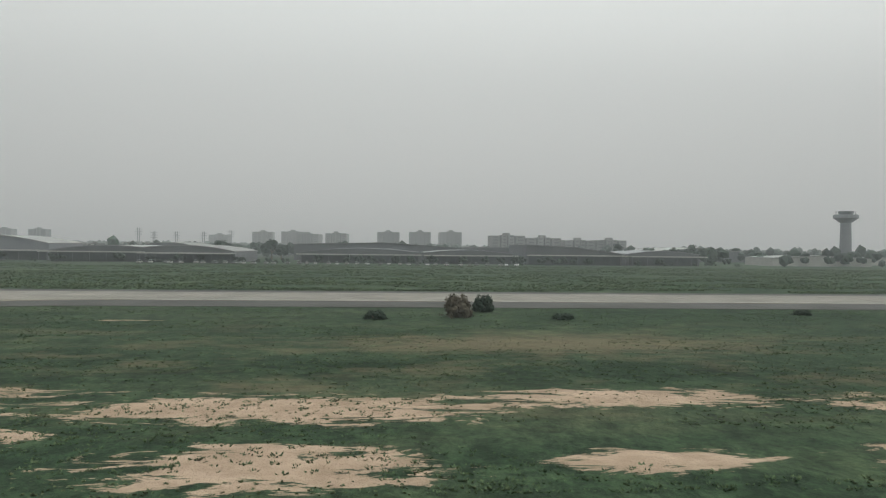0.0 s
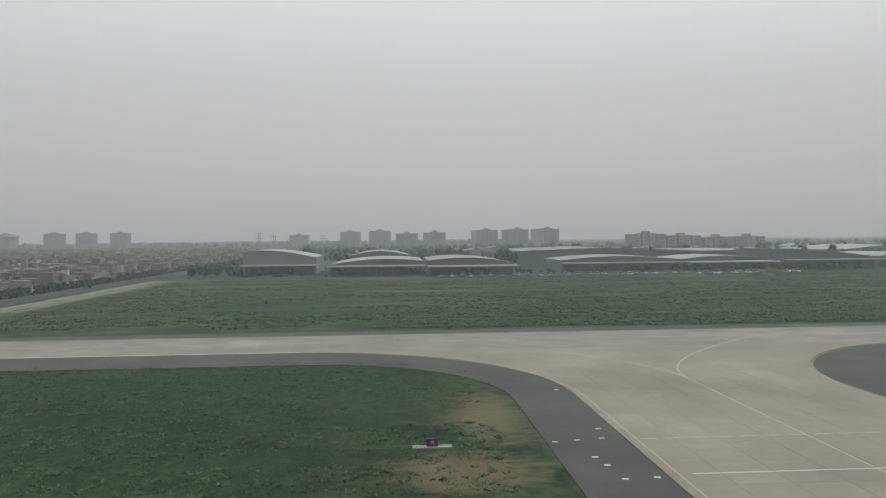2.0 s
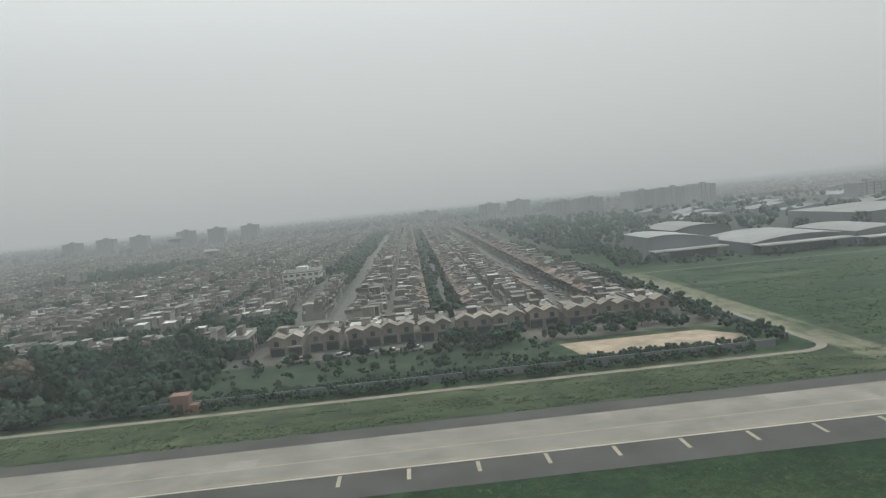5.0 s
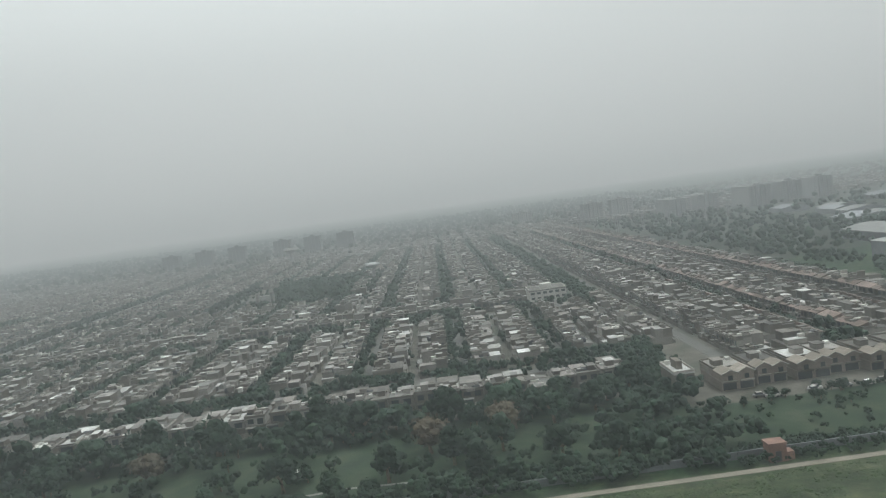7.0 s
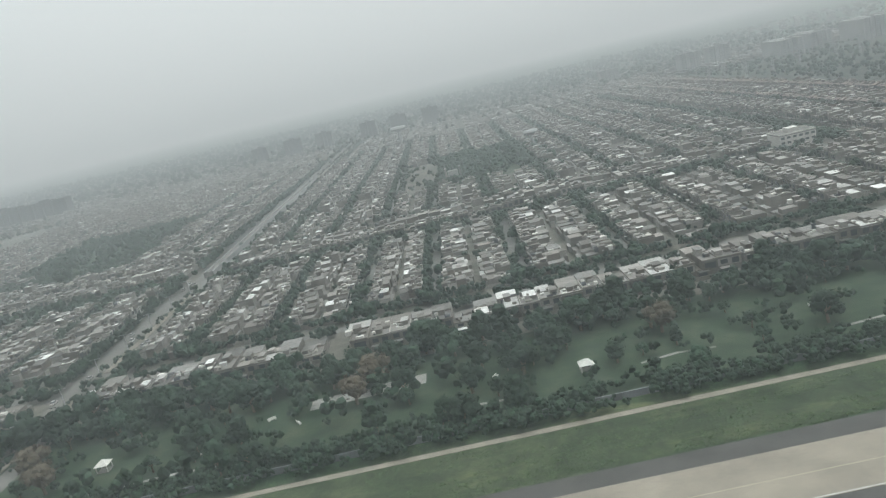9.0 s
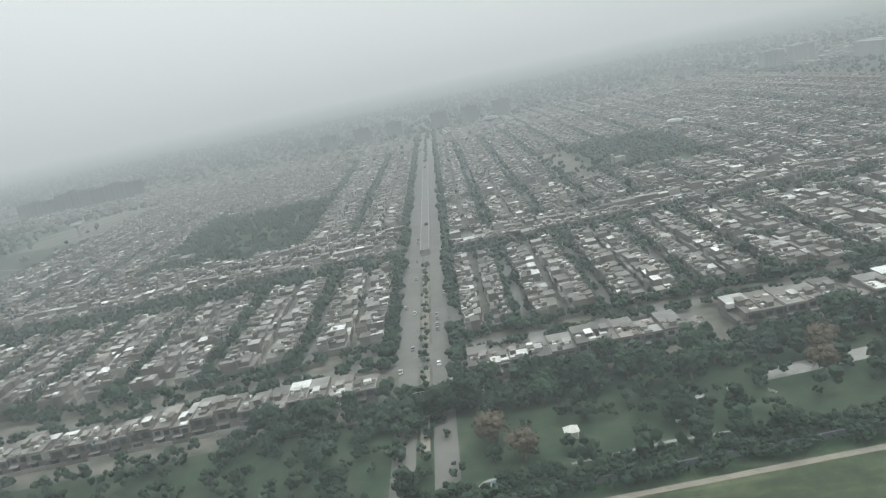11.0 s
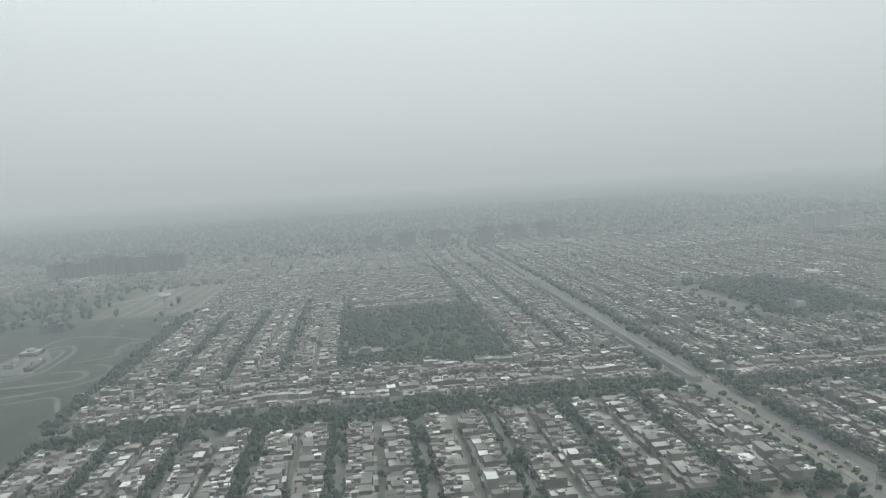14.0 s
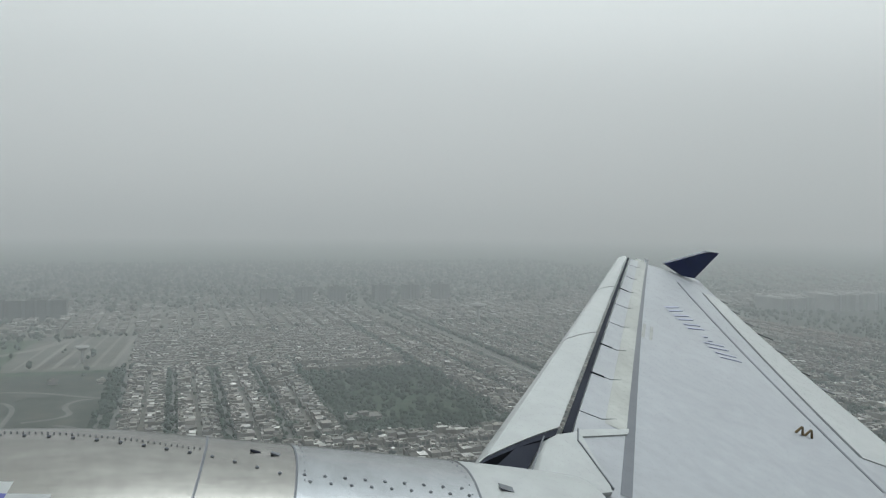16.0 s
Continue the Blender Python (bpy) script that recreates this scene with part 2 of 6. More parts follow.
M["leaf"] = surface("tree_foliage", [(0.3, (0.015, 0.031, 0.020)), (0.7, (0.036, 0.058, 0.034))], 0.9, 4.0, 0.85, vary=0.45, bumps=0.1)
M["leaf_far"] = surface("far_foliage", [(0.3, (0.015, 0.031, 0.020)), (0.7, (0.036, 0.058, 0.034))], 0.5, 3.0, 0.85, vary=0.5, per_island=True)
M["bark"] = surface("bark", [(0.3, (0.09, 0.065, 0.045)), (0.7, (0.16, 0.12, 0.085))], 2.0, 9.0, 0.95)
M["brush"] = surface("dry_brush", [(0.3, (0.075, 0.062, 0.045)), (0.7, (0.115, 0.10, 0.07))], 1.5, 7.0, 0.95, vary=0.3)
M["sheet"] = surface("grey_metal_sheet", [(0.3, (0.17, 0.178, 0.195)), (0.7, (0.24, 0.25, 0.27))], 0.2, 3.0, 0.6, 0.2, vary=0.25)
M["sheet_pale"] = surface("pale_metal_roof", [(0.3, (0.20, 0.205, 0.20)), (0.7, (0.30, 0.30, 0.285))], 0.15, 2.0, 0.55, 0.1, vary=0.25)
M["tower"] = surface("tower_block_render", [(0.3, (0.26, 0.26, 0.258)), (0.7, (0.36, 0.358, 0.35))], 0.1, 2.0, 0.9, vary=0.25)
M["brick"] = surface("red_brick", [(0.3, (0.15, 0.09, 0.072)), (0.7, (0.22, 0.14, 0.11))], 0.8, 6.0, 0.9)
M["brown_wall"] = surface("brown_plaster", [(0.3, (0.20, 0.172, 0.148)), (0.7, (0.30, 0.262, 0.228))], 0.5, 4.0, 0.9, vary=0.2)
M["sheet_dull"] = surface("dull_brown_sheet_roof", [(0.3, (0.14, 0.14, 0.138)), (0.7, (0.22, 0.22, 0.215))], 0.15, 2.0, 0.7, 0.0, vary=0.2)
M["tower_dark"] = surface("grey_tower_concrete", [(0.3, (0.105, 0.105, 0.102)), (0.7, (0.155, 0.153, 0.148))], 0.15, 2.0, 0.9)
M["tower_brown"] = surface("brown_tower_render", [(0.3, (0.05, 0.048, 0.045)), (0.7, (0.08, 0.077, 0.072))], 0.15, 2.0, 0.9)
M["open_field"] = surface("bare_open_field", [(0.3, (0.04, 0.041, 0.033)), (0.5, (0.068, 0.066, 0.054)), (0.7, (0.10, 0.094, 0.078))], 0.06, 0.8, 0.95, bumps=0.05)
M["kart"] = surface("kart_track_asphalt", [(0.3, (0.12, 0.115, 0.10)), (0.7, (0.18, 0.172, 0.15))], 0.3, 3.0, 0.92)
M["gable_tile"] = surface("faded_roof_tile", [(0.3, (0.19, 0.165, 0.14)), (0.7, (0.30, 0.265, 0.23))], 0.6, 4.0, 0.9, vary=0.3)
M["sheet_dark"] = surface("dark_shed_sheet", [(0.3, (0.095, 0.098, 0.106)), (0.7, (0.15, 0.154, 0.164))], 0.2, 3.0, 0.7, vary=0.2)
# paler than the house glass: some haze of distance is put into this colour
M["tower_window"] = surface("haze_paled_tower_glass", [(0.3, (0.06, 0.062, 0.065)), (0.7, (0.10, 0.102, 0.105))], 0.8, 3.0, 0.4)
# black of the sign, also used to paint the shade inside culverts and a doorway
M["black"] = surface("black_sign_and_inside_shade", [(0.3, (0.02, 0.02, 0.02)), (0.7, (0.035, 0.035, 0.035))], 1.0, 5.0, 0.5)
M["steel"] = surface("galvanised_steel", [(0.3, (0.25, 0.25, 0.25)), (0.7, (0.36, 0.36, 0.36))], 1.0, 6.0, 0.5, 0.6)

M["boulevard"] = surface("boulevard_asphalt", [(0.3, (0.09, 0.085, 0.077)), (0.7, (0.135, 0.127, 0.115))], 0.15, 2.0, 0.92)
M["dull_grass"] = surface("dull_dry_grass", [(0.3, (0.014, 0.02, 0.013)), (0.5, (0.027, 0.031, 0.021)), (0.7, (0.056, 0.052, 0.038))], 0.1, 1.5, 0.95, bumps=0.05)
M["yard"] = surface("colony_yard_soil", [(0.3, (0.028, 0.038, 0.023)), (0.5, (0.085, 0.078, 0.064)), (0.7, (0.14, 0.128, 0.108))], 0.18, 1.2, 0.95, bumps=0.1)
M["lawn"] = surface("park_lawn", [(0.3, (0.013, 0.024, 0.013)), (0.5, (0.026, 0.041, 0.021)), (0.7, (0.052, 0.060, 0.036))], 0.22, 2.5, 0.95, bumps=0.05)
M["path"] = surface("pale_paving", [(0.3, (0.16, 0.152, 0.138)), (0.7, (0.26, 0.25, 0.23))], 0.5, 4.0, 0.9)
M["water"] = surface("pool_water", [(0.3, (0.03, 0.06, 0.07)), (0.7, (0.05, 0.08, 0.09))], 0.5, 4.0, 0.1)
M["car_paint"] = surface("car_paint", [(0.3, (0.5, 0.5, 0.5)), (0.7, (0.62, 0.62, 0.62))], 0.5, 3.0, 0.3, vary=0.85)
M["rubber"] = surface("tyre_rubber", [(0.3, (0.02, 0.02, 0.02)), (0.7, (0.03, 0.03, 0.03))], 2.0, 9.0, 0.9)

haze_mat = bpy.data.materials.new("haze")
haze_mat.use_nodes = True
hn, hl = haze_mat.node_tree.nodes, haze_mat.node_tree.links
hn.remove(hn["Principled BSDF"])
hv = hn.new("ShaderNodeVolumeScatter")
hv.inputs["Color"].default_value = (0.935, 0.99, 1.0, 1)
hv.inputs["Density"].default_value = HAZE_SCATTER
hv.inputs["Anisotropy"].default_value = 0.05
ha = hn.new("ShaderNodeVolumeAbsorption")
ha.inputs["Color"].default_value = (0, 0, 0, 1)
ha.inputs["Density"].default_value = HAZE_SOOT
hj = hn.new("ShaderNodeAddShader")
hl.new(hv.outputs[0], hj.inputs[0])
hl.new(ha.outputs[0], hj.inputs[1])
hl.new(hj.outputs[0], hn["Material Output"].inputs["Volume"])


# ---- mesh helpers ----
FACES = np.array([(0, 3, 2, 1), (4, 5, 6, 7), (0, 1, 5, 4), (1, 2, 6, 5), (2, 3, 7, 6), (3, 0, 4, 7)])


def box_array(boxes):
    """Corner points of boxes (x0, x1, y0, y1, z0, z1), eight each."""
    b = np.asarray(boxes, float).reshape(-1, 6)
    out = np.empty((len(b), 8, 3))
    for i, (ix, iy, iz) in enumerate(((0, 2, 4), (1, 2, 4), (1, 3, 4), (0, 3, 4), (0, 2, 5), (1, 2, 5), (1, 3, 5), (0, 3, 5))):
        out[:, i, 0], out[:, i, 1], out[:, i, 2] = b[:, ix], b[:, iy], b[:, iz]
    return out


def mesh_from(name, verts, faces, mats, index=None, smooth=False):
    me = bpy.data.meshes.new(name)
    me.from_pydata([tuple(v) for v in np.asarray(verts).reshape(-1, 3)], [], [tuple(int(i) for i in f) for f in faces])
    for m in mats:
        me.materials.append(m)
    if index is not None:
        me.polygons.foreach_set("material_index", np.asarray(index, dtype=np.int32))
    if smooth:
        me.polygons.foreach_set("use_smooth", np.ones(len(me.polygons), bool))
    me.update()
    return me


def ring_mesh(name, x0, x1, y0, y1, z0, z1, tx, ty, mat):
    """One closed rim of four walls."""
    o, i = [(x0, y0), (x1, y0), (x1, y1), (x0, y1)], [(x0 + tx, y0 + ty), (x1 - tx, y0 + ty), (x1 - tx, y1 - ty), (x0 + tx, y1 - ty)]
    v = [(*p, z) for z in (z0, z1) for p in o] + [(*p, z) for z in (z0, z1) for p in i]
    f = []
    for k in range(4):
        n = (k + 1) % 4
        f += [(k, n, 4 + n, 4 + k), (8 + n, 8 + k, 12 + k, 12 + n), (4 + k, 4 + n, 12 + n, 12 + k)]
    return mesh_from(name, v, f, [mat])


def boxes_mesh(name, boxes, mat):
    v = box_array(boxes)
    f = (FACES[None] + 8 * np.arange(len(v))[:, None, None]).reshape(-1, 4)
    return mesh_from(name, v, f, [mat])


def bm_mesh(name, bm, mat, smooth=False):
    me = bpy.data.meshes.new(name)
    bm.to_mesh(me)
    bm.free()
    me.materials.append(mat)
    if smooth:
        me.polygons.foreach_set("use_smooth", np.ones(len(me.polygons), bool))
    return me


def part(name, me, parent, label="", m=None):
    ob = new(name, me)
    ob.parent = parent
    if m is not None:
        ob.matrix_basis = m
    return tagged(ob, label)


def thing(name, label, category, group="", at=None):
    ob = new(name)
    if at is not None:
        ob.matrix_basis = at
    return tagged(ob, label, category, group)


def sheet(name, outline, z, mat, label, category, thick=0.25):
    """A flat slab with a real edge, from its outline."""
    bm = bmesh.new()
    f = bm.faces.new([bm.verts.new((x, y, z)) for x, y in outline])
    if f.normal.z < 0:
        f.normal_flip()
    bmesh.ops.recalc_face_normals(bm, faces=bm.faces[:])
    r = bmesh.ops.extrude_face_region(bm, geom=bm.faces[:])
    for v in [g for g in r["geom"] if isinstance(g, bmesh.types.BMVert)]:
        v.co.z -= thick
    bmesh.ops.recalc_face_normals(bm, faces=bm.faces[:])
    bmesh.ops.triangulate(bm, faces=[f for f in bm.faces if len(f.verts) > 4])
    return tagged(new(name, bm_mesh(name, bm, mat)), label, category, kind="structure")


def arc(cx, cy, r, a0, a1, n=12):
    return [(cx + r * math.cos(radians(a0 + (a1 - a0) * i / n)), cy + r * math.sin(radians(a0 + (a1 - a0) * i / n))) for i in range(n + 1)]


# ---- ground ----
bm = bmesh.new()
bmesh.ops.create_grid(bm, x_segments=48, y_segments=48, size=3000, matrix=Matrix.Translation((-280, 200, 0)))
ground = tagged(new("ground", bm_mesh("ground", bm, M["ground"])), "wide flat airfield ground with patchy green grass", "ground", kind="structure")

haze = tagged(new("haze", boxes_mesh("haze", [(-3270, 2710, -2790, 3190, -3, HAZE_TOP)], haze_mat)), "thin grey summer haze over the ground", "haze", kind="structure")


# ---- airfield pavements ----
TX0, TX1 = -58.2, -40.7          # concrete edges of the exit taxiway
NY, CY0, CY1, FY = 57.5, 63.6, 74.8, 78.2   # grass edge, concrete edges and far grass edge of the parallel taxiway
sheet("taxiway_shoulder", [(-900, 59.8), (-112, 59.8), (-100, NY), (-76, NY)] + arc(-76, NY - 14, 14, 90, 0) + [(-62, 12)] + [(-36.6, 12)] + arc(-22.6, NY - 14, 14, 180, 90)
      + [(400, NY), (400, FY), (-900, FY)], 0.03, M["asphalt"], "dark grey worn asphalt taxiway shoulder", "shoulder")
sheet("taxiway", [(-900, 65.2), (-110, 65.2), (-100, CY0), (-77, CY0)] + arc(-77, CY0 - 18.8, 18.8, 90, 0) + [(TX0, 12), (TX1, 12)] + arc(TX1 + 18.8, CY0 - 18.8, 18.8, 180, 90)
      + [(400, CY0), (400, CY1), (-900, CY1)], 0.06, M["concrete"], "pale weathered concrete airport taxiway", "taxiway")


# ---- perimeter tracks and streets ----
sheet("dirt_track", [(-700, 90.9), (-129, 90.9)] + arc(-129, 94.6, 3.7, -90, 0) + [(-125.3, 183.6), (-60, 181.6), (-60, 180.8), (-124.1, 182.7), (-124.1, 94.4)] + arc(-129, 94.6, 4.9, -3, -90) + [(-700, 89.7)], 0.03,
      M["dirt"], "pale dirt perimeter track beside the colony wall", "track")


# painted lines
def strip(name, pts, width, z, mat, label, category="line"):
    """A painted line of constant width along points."""
    bm = bmesh.new()
    left, right = [], []
    for i, (x, y) in enumerate(pts):
        a, c = pts[max(i - 1, 0)], pts[min(i + 1, len(pts) - 1)]
        d = Vector((c[0] - a[0], c[1] - a[1])).normalized()
        left.append(bm.verts.new((x - d.y * width / 2, y + d.x * width / 2, z)))
        right.append(bm.verts.new((x + d.y * width / 2, y - d.x * width / 2, z)))
    for i in range(len(pts) - 1):
        bm.faces.new((left[i], right[i], right[i + 1], left[i + 1]))
    bmesh.ops.recalc_face_normals(bm, faces=bm.faces[:])
    for f in bm.faces:
        if f.normal.z < 0:
            f.normal_flip()
    return tagged(new(name, bm_mesh(name, bm, mat)), label, category, kind="structure")


def bend(p0, p1, p2, n=14):
    return [((1 - k) ** 2 * p0[0] + 2 * k * (1 - k) * p1[0] + k * k * p2[0], (1 - k) ** 2 * p0[1] + 2 * k * (1 - k) * p1[1] + k * k * p2[1]) for k in (i / n for i in range(n + 1))]


strip("centre_line", [(-49.6, 12), (-49.6, 49)], 0.11, 0.075, M["yellow"], "worn yellow taxiway centre line")
strip("lead_line", bend((-49.6, 49), (-49.9, 57), (-62, 68)), 0.15, 0.075, M["yellow"], "faded yellow curved lead line")
strip("lead_line", bend((-49.6, 49), (-49.3, 57), (-36, 68.5)), 0.15, 0.080, M["yellow"], "faded yellow curved lead line")
strip("centre_line", [(-400, 69.6), (300, 69.6)], 0.13, 0.07, M["yellow"], "faint yellow centre line of the parallel taxiway")
for off in (0.45,):
    strip("edge_line", [(TX0 + off, 12), (TX0 + off, 45)] + bend((TX0 + off, 45), (TX0 + off - 2, CY0 - 3), (-77, CY0 + off)), 0.07, 0.075, M["yellow"], "worn yellow taxiway edge line")
    strip("edge_line", [(TX1 - off, 12), (TX1 - off, 45)] + bend((TX1 - off, 45), (TX1 - off + 2, CY0 - 3), (TX1 + 18.8, CY0 + off)), 0.07, 0.075, M["yellow"], "worn yellow taxiway edge line")
strip("near_edge_line", [(-500, 65.4), (-110, 65.4), (-100, CY0 + 0.3), (-77, CY0 + 0.3)], 0.2, 0.07, M["white_paint"], "pale worn edge line of the taxiway")
strip("near_edge_line", [(-22, CY0 + 0.3), (300, CY0 + 0.3)], 0.2, 0.07, M["white_paint"], "pale worn edge line of the taxiway")
strip("hold_line", [(TX0 + 1, 28.6), (TX1 - 1, 28.6)], 0.14, 0.085, M["white_paint"], "worn white line across the exit taxiway")
for k in range(14):
    x = TX0 + 0.6 + k * 1.2
    strip("hold_line", [(x, 34.0), (x + 0.85, 34.0)], 0.16, 0.085, M["yellow"], "worn yellow dash across the exit taxiway")
for i in range(1, 14):
    x = -106.8 - 5.72 * i
    strip("shoulder_bar", [(x, 65.0), (x, 62.5)], 0.34, 0.04, M["yellow"], "worn pale bar on the asphalt shoulder")

# concrete slabs of the exit taxiway, each a little proud or low
prng = random.Random(3)
pave = tagged(new("paving"), "square concrete slabs of the exit taxiway", "paving", kind="structure")
SLAB = boxes_mesh("slab", [(0.008, 2.18, 0.008, 2.992, -0.06, 0.0)], M["concrete"])
for i in range(8):
    for j in range(15):
        part("slab", SLAB, pave, m=pose(TX0 + i * 2.1875, 12.2 + j * 3.0, 0.067 + prng.uniform(-0.001, 0.001)))

# slabs of the parallel taxiway
sv = []
for i in range(136):
    for j in range(4):
        x0, y0 = -270 + 3.0 * i, CY0 + 0.02 + 2.79 * j
        if y0 < 65.2 and x0 < -100:
            continue
        sv.append((x0 + 0.045, x0 + 2.955, y0 + 0.045, y0 + 2.745, 0.05, 0.0645 + prng.uniform(-0.0004, 0.0004)))
sv = box_array(sv)
sf = (FACES[None, 1:] + 8 * np.arange(len(sv))[:, None, None]).reshape(-1, 4)
tagged(new("taxiway_slabs", mesh_from("taxiway_slabs", sv, sf, [M["concrete_far"]])), "square weathered concrete slabs of the parallel taxiway", "slabs", kind="stuff")


# ---- houses ----
def house_parts(kind):
    """Boxes by part, for a house with its front at y = 0, width 1 along x, depth 1 along y, height in metres."""
    rng = random.Random(kind)
    h1, h2 = 1.5, 2.95
    back, side = rng.uniform(0.80, 0.97), rng.choice((0.0, 0.0, 0.0, 0.24))
    front, split = rng.uniform(0.05, 0.17), rng.uniform(0.38, 0.6)
    h3 = h2 + rng.choice((-0.5, -0.2, 0.0, 0.25, 0.4))
    left, right = rng.choice(((0.02, 0.98), (0.02, 0.70), (0.3, 0.98), (0.02, 0.98)))
    room = rng.choice((0.08, 0.34, 0.58))
    a, b = front - 0.03, split - 0.003
    out = {
        "ground_floor": (M["plaster"], [(0.01, 0.99, 0.13, 0.985, 0, h1)]),
        "upper_floor": (M["plaster"], [(0.02 + side, 0.98, front, split, h1, h2)]),
        "rear_floor": (M["plaster"], [(left, right, split + 0.002, back, h1, h3)]),
        "roof_slab": (M["roof"], [(side, 1.0, a, b, h2, h2 + 0.09)]),
        "rear_roof": (M["roof"], [(left - 0.01, right + 0.01, split, back + 0.01, h3, h3 + 0.08)]),
        "terrace": (M["roof"], [(0.02, 0.98, split + 0.01, 0.98, h1, h1 + 0.05)]),
        "parapet": (M["plaster"], [(side, side + 0.03, a, b, h2 + 0.09, h2 + 0.38), (0.97, 1.0, a, b, h2 + 0.09, h2 + 0.38),
                                   (side, 1.0, a, a + 0.014, h2 + 0.09, h2 + 0.38), (side, 1.0, b - 0.014, b, h2 + 0.09, h2 + 0.38)]),
        "stair_room": (M["plaster"], [(room, room + 0.3, split - 0.2, split - 0.03, h2 + 0.09, h2 + rng.uniform(0.8, 1.15))]),
        "water_tank": (M["white"], [(0.14 + side, 0.30 + side, split - 0.15, split - 0.09, h2 + 0.09, h2 + 0.5)]),
        "front_window": (M["window"], [(0.14 + side, 0.42 + side, front - 0.006, front + 0.02, h1 + 0.35, h1 + 1.15)]),
        # balcony and porch: dark panels on the solid wall, painted as shaded openings
        "balcony_opening": (M["window"], [(0.6, 0.88, front - 0.006, front + 0.02, h1 + 0.15, h1 + 1.15)]),
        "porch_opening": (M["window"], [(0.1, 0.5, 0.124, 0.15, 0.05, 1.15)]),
        "front_wall": (M["plaster"], [(0.0, 1.0, 0.0, 0.012, 0, 0.75)]),
        "porch_roof": (M["roof"], [(0.05, 0.55, 0.02, 0.125, 1.3, 1.4)]),
    }
    top = out["stair_room"][1][0][5]
    out["stair_roof"] = (M["roof"], [(room - 0.03, room + 0.33, split - 0.22, split - 0.01, top, top + 0.08)])
    return out


KINDS = [house_parts(k) for k in range(10)]
HOUSE_MESH = [{n: boxes_mesh(n, b, m) if n != "parapet" else ring_mesh(n, b[0][0], 1.0, b[0][2], b[0][3], b[0][4], b[0][5], 0.03, 0.014, m) for n, (m, b) in k.items()} for k in KINDS]


HELD_BY = {"stair_roof": "stair_room", "front_window": "upper_floor", "balcony_opening": "upper_floor", "porch_opening": "ground_floor"}


def near_house(x, y, turn, w, d, h, kind):
    cat = ("grey-tan plastered two-storey terraced house with flat roof", "cream two-storey terraced house with rooftop stair room",
           "weathered two-storey house with pale flat roof and parapet")[kind % 3]
    ob = new("terraced_house")
    ob.matrix_basis = pose(x, y, 0, 0, 0, turn)
    tagged(ob, cat, "house", "terraced houses of the colony")
    s = Matrix.Diagonal((w, d, h, 1))
    made = {}
    for n, me in HOUSE_MESH[kind].items():
        under = made.get(HELD_BY.get(n, ""))
        made[n] = part(n, me, under) if under else part(n, me, ob, m=s)
    return ob


FAR_SET = ("ground_floor", "upper_floor", "rear_floor", "roof_slab", "rear_roof", "terrace", "parapet", "stair_room", "stair_roof", "porch_roof", "front_window", "balcony_opening", "front_wall")
LOW_SET = ("ground_floor", "upper_floor", "rear_floor", "roof_slab", "rear_roof")
FAR_MATS = [M["plaster_far"], M["roof_far"], M["white"], M["window"]]
SLOT = {M["plaster"].name: 0, M["roof"].name: 1, M["white"].name: 2, M["window"].name: 3}


def house_rows(name, spots, names, label):
    """All the farther houses of one quarter in one mesh. spots: x, y, turn, w, d, h, kind."""
    vs, slots = [], []
    sp = np.array(spots, float)
    for k in range(len(KINDS)):
        rows = sp[sp[:, 6] == k]
        if not len(rows):
            continue
        for n in names:
            m, b = KINDS[k][n]
            base = box_array(b)
            v = base[None] * rows[:, None, None, 3:6]
            a = np.radians(rows[:, 2])[:, None, None]
            x = v[..., 0] * np.cos(a) - v[..., 1] * np.sin(a) + rows[:, 0, None, None]
            y = v[..., 0] * np.sin(a) + v[..., 1] * np.cos(a) + rows[:, 1, None, None]
            vs.append(np.stack([x, y, v[..., 2]], -1).reshape(-1, 8, 3))
            slots += [SLOT[m.name]] * (len(vs[-1]))
    v = np.concatenate(vs)
    f = (FACES[None, 1:] + 8 * np.arange(len(v))[:, None, None]).reshape(-1, 4)
    me = mesh_from(name, v, f, FAR_MATS, np.repeat(slots, 5))
    return tagged(new(name, me), label, "houses", kind="stuff")


rng = random.Random(5)
SPOTS = []


def column(x_front, y0, y1, facing, depth, w=3.5):
    """Houses side by side along y, fronts at x_front; facing +1: the front looks towards +x."""
    y = y0
    while y + w * 0.8 < y1:
        ww = w * rng.choice((0.9, 1.0, 1.0, 1.15))
        if rng.random() > 0.04:
            d = depth * rng.uniform(0.86, 1.0)
            h = rng.choice((0.85, 0.92, 1.0, 1.0, 1.1, rng.choice((0.55, 0.6, 1.3, 1.0))))
            k = rng.randrange(10)
            if facing > 0:
                SPOTS.append((x_front, y, 90, ww * 0.985, d, h, k))
            else:
                SPOTS.append((x_front, y + ww, -90, ww * 0.985, d, h, k))
        y += ww


def row(y_front, x0, x1, facing, depth, w=3.5):
    """Houses side by side along x, fronts at y_front; facing -1: the front looks towards -y."""
    x = x0
    while x + w * 0.8 < x1:
        ww = w * rng.choice((0.9, 1.0, 1.0, 1.15))
        if rng.random() > 0.04:
            d = depth * rng.uniform(0.86, 1.0)
            h = rng.choice((0.85, 0.92, 1.0, 1.0, 1.1, rng.choice((0.55, 0.6, 1.3, 1.0))))
            k = rng.randrange(10)
            if facing < 0:
                SPOTS.append((x, y_front, 0, ww * 0.985, d, h, k))
            else:
                SPOTS.append((x + ww, y_front, 180, ww * 0.985, d, h, k))
        x += ww


ROAD = 2.1
STREETS = []     # x, y0, y1, half width
CROSS = []       # y, x0, x1, half width


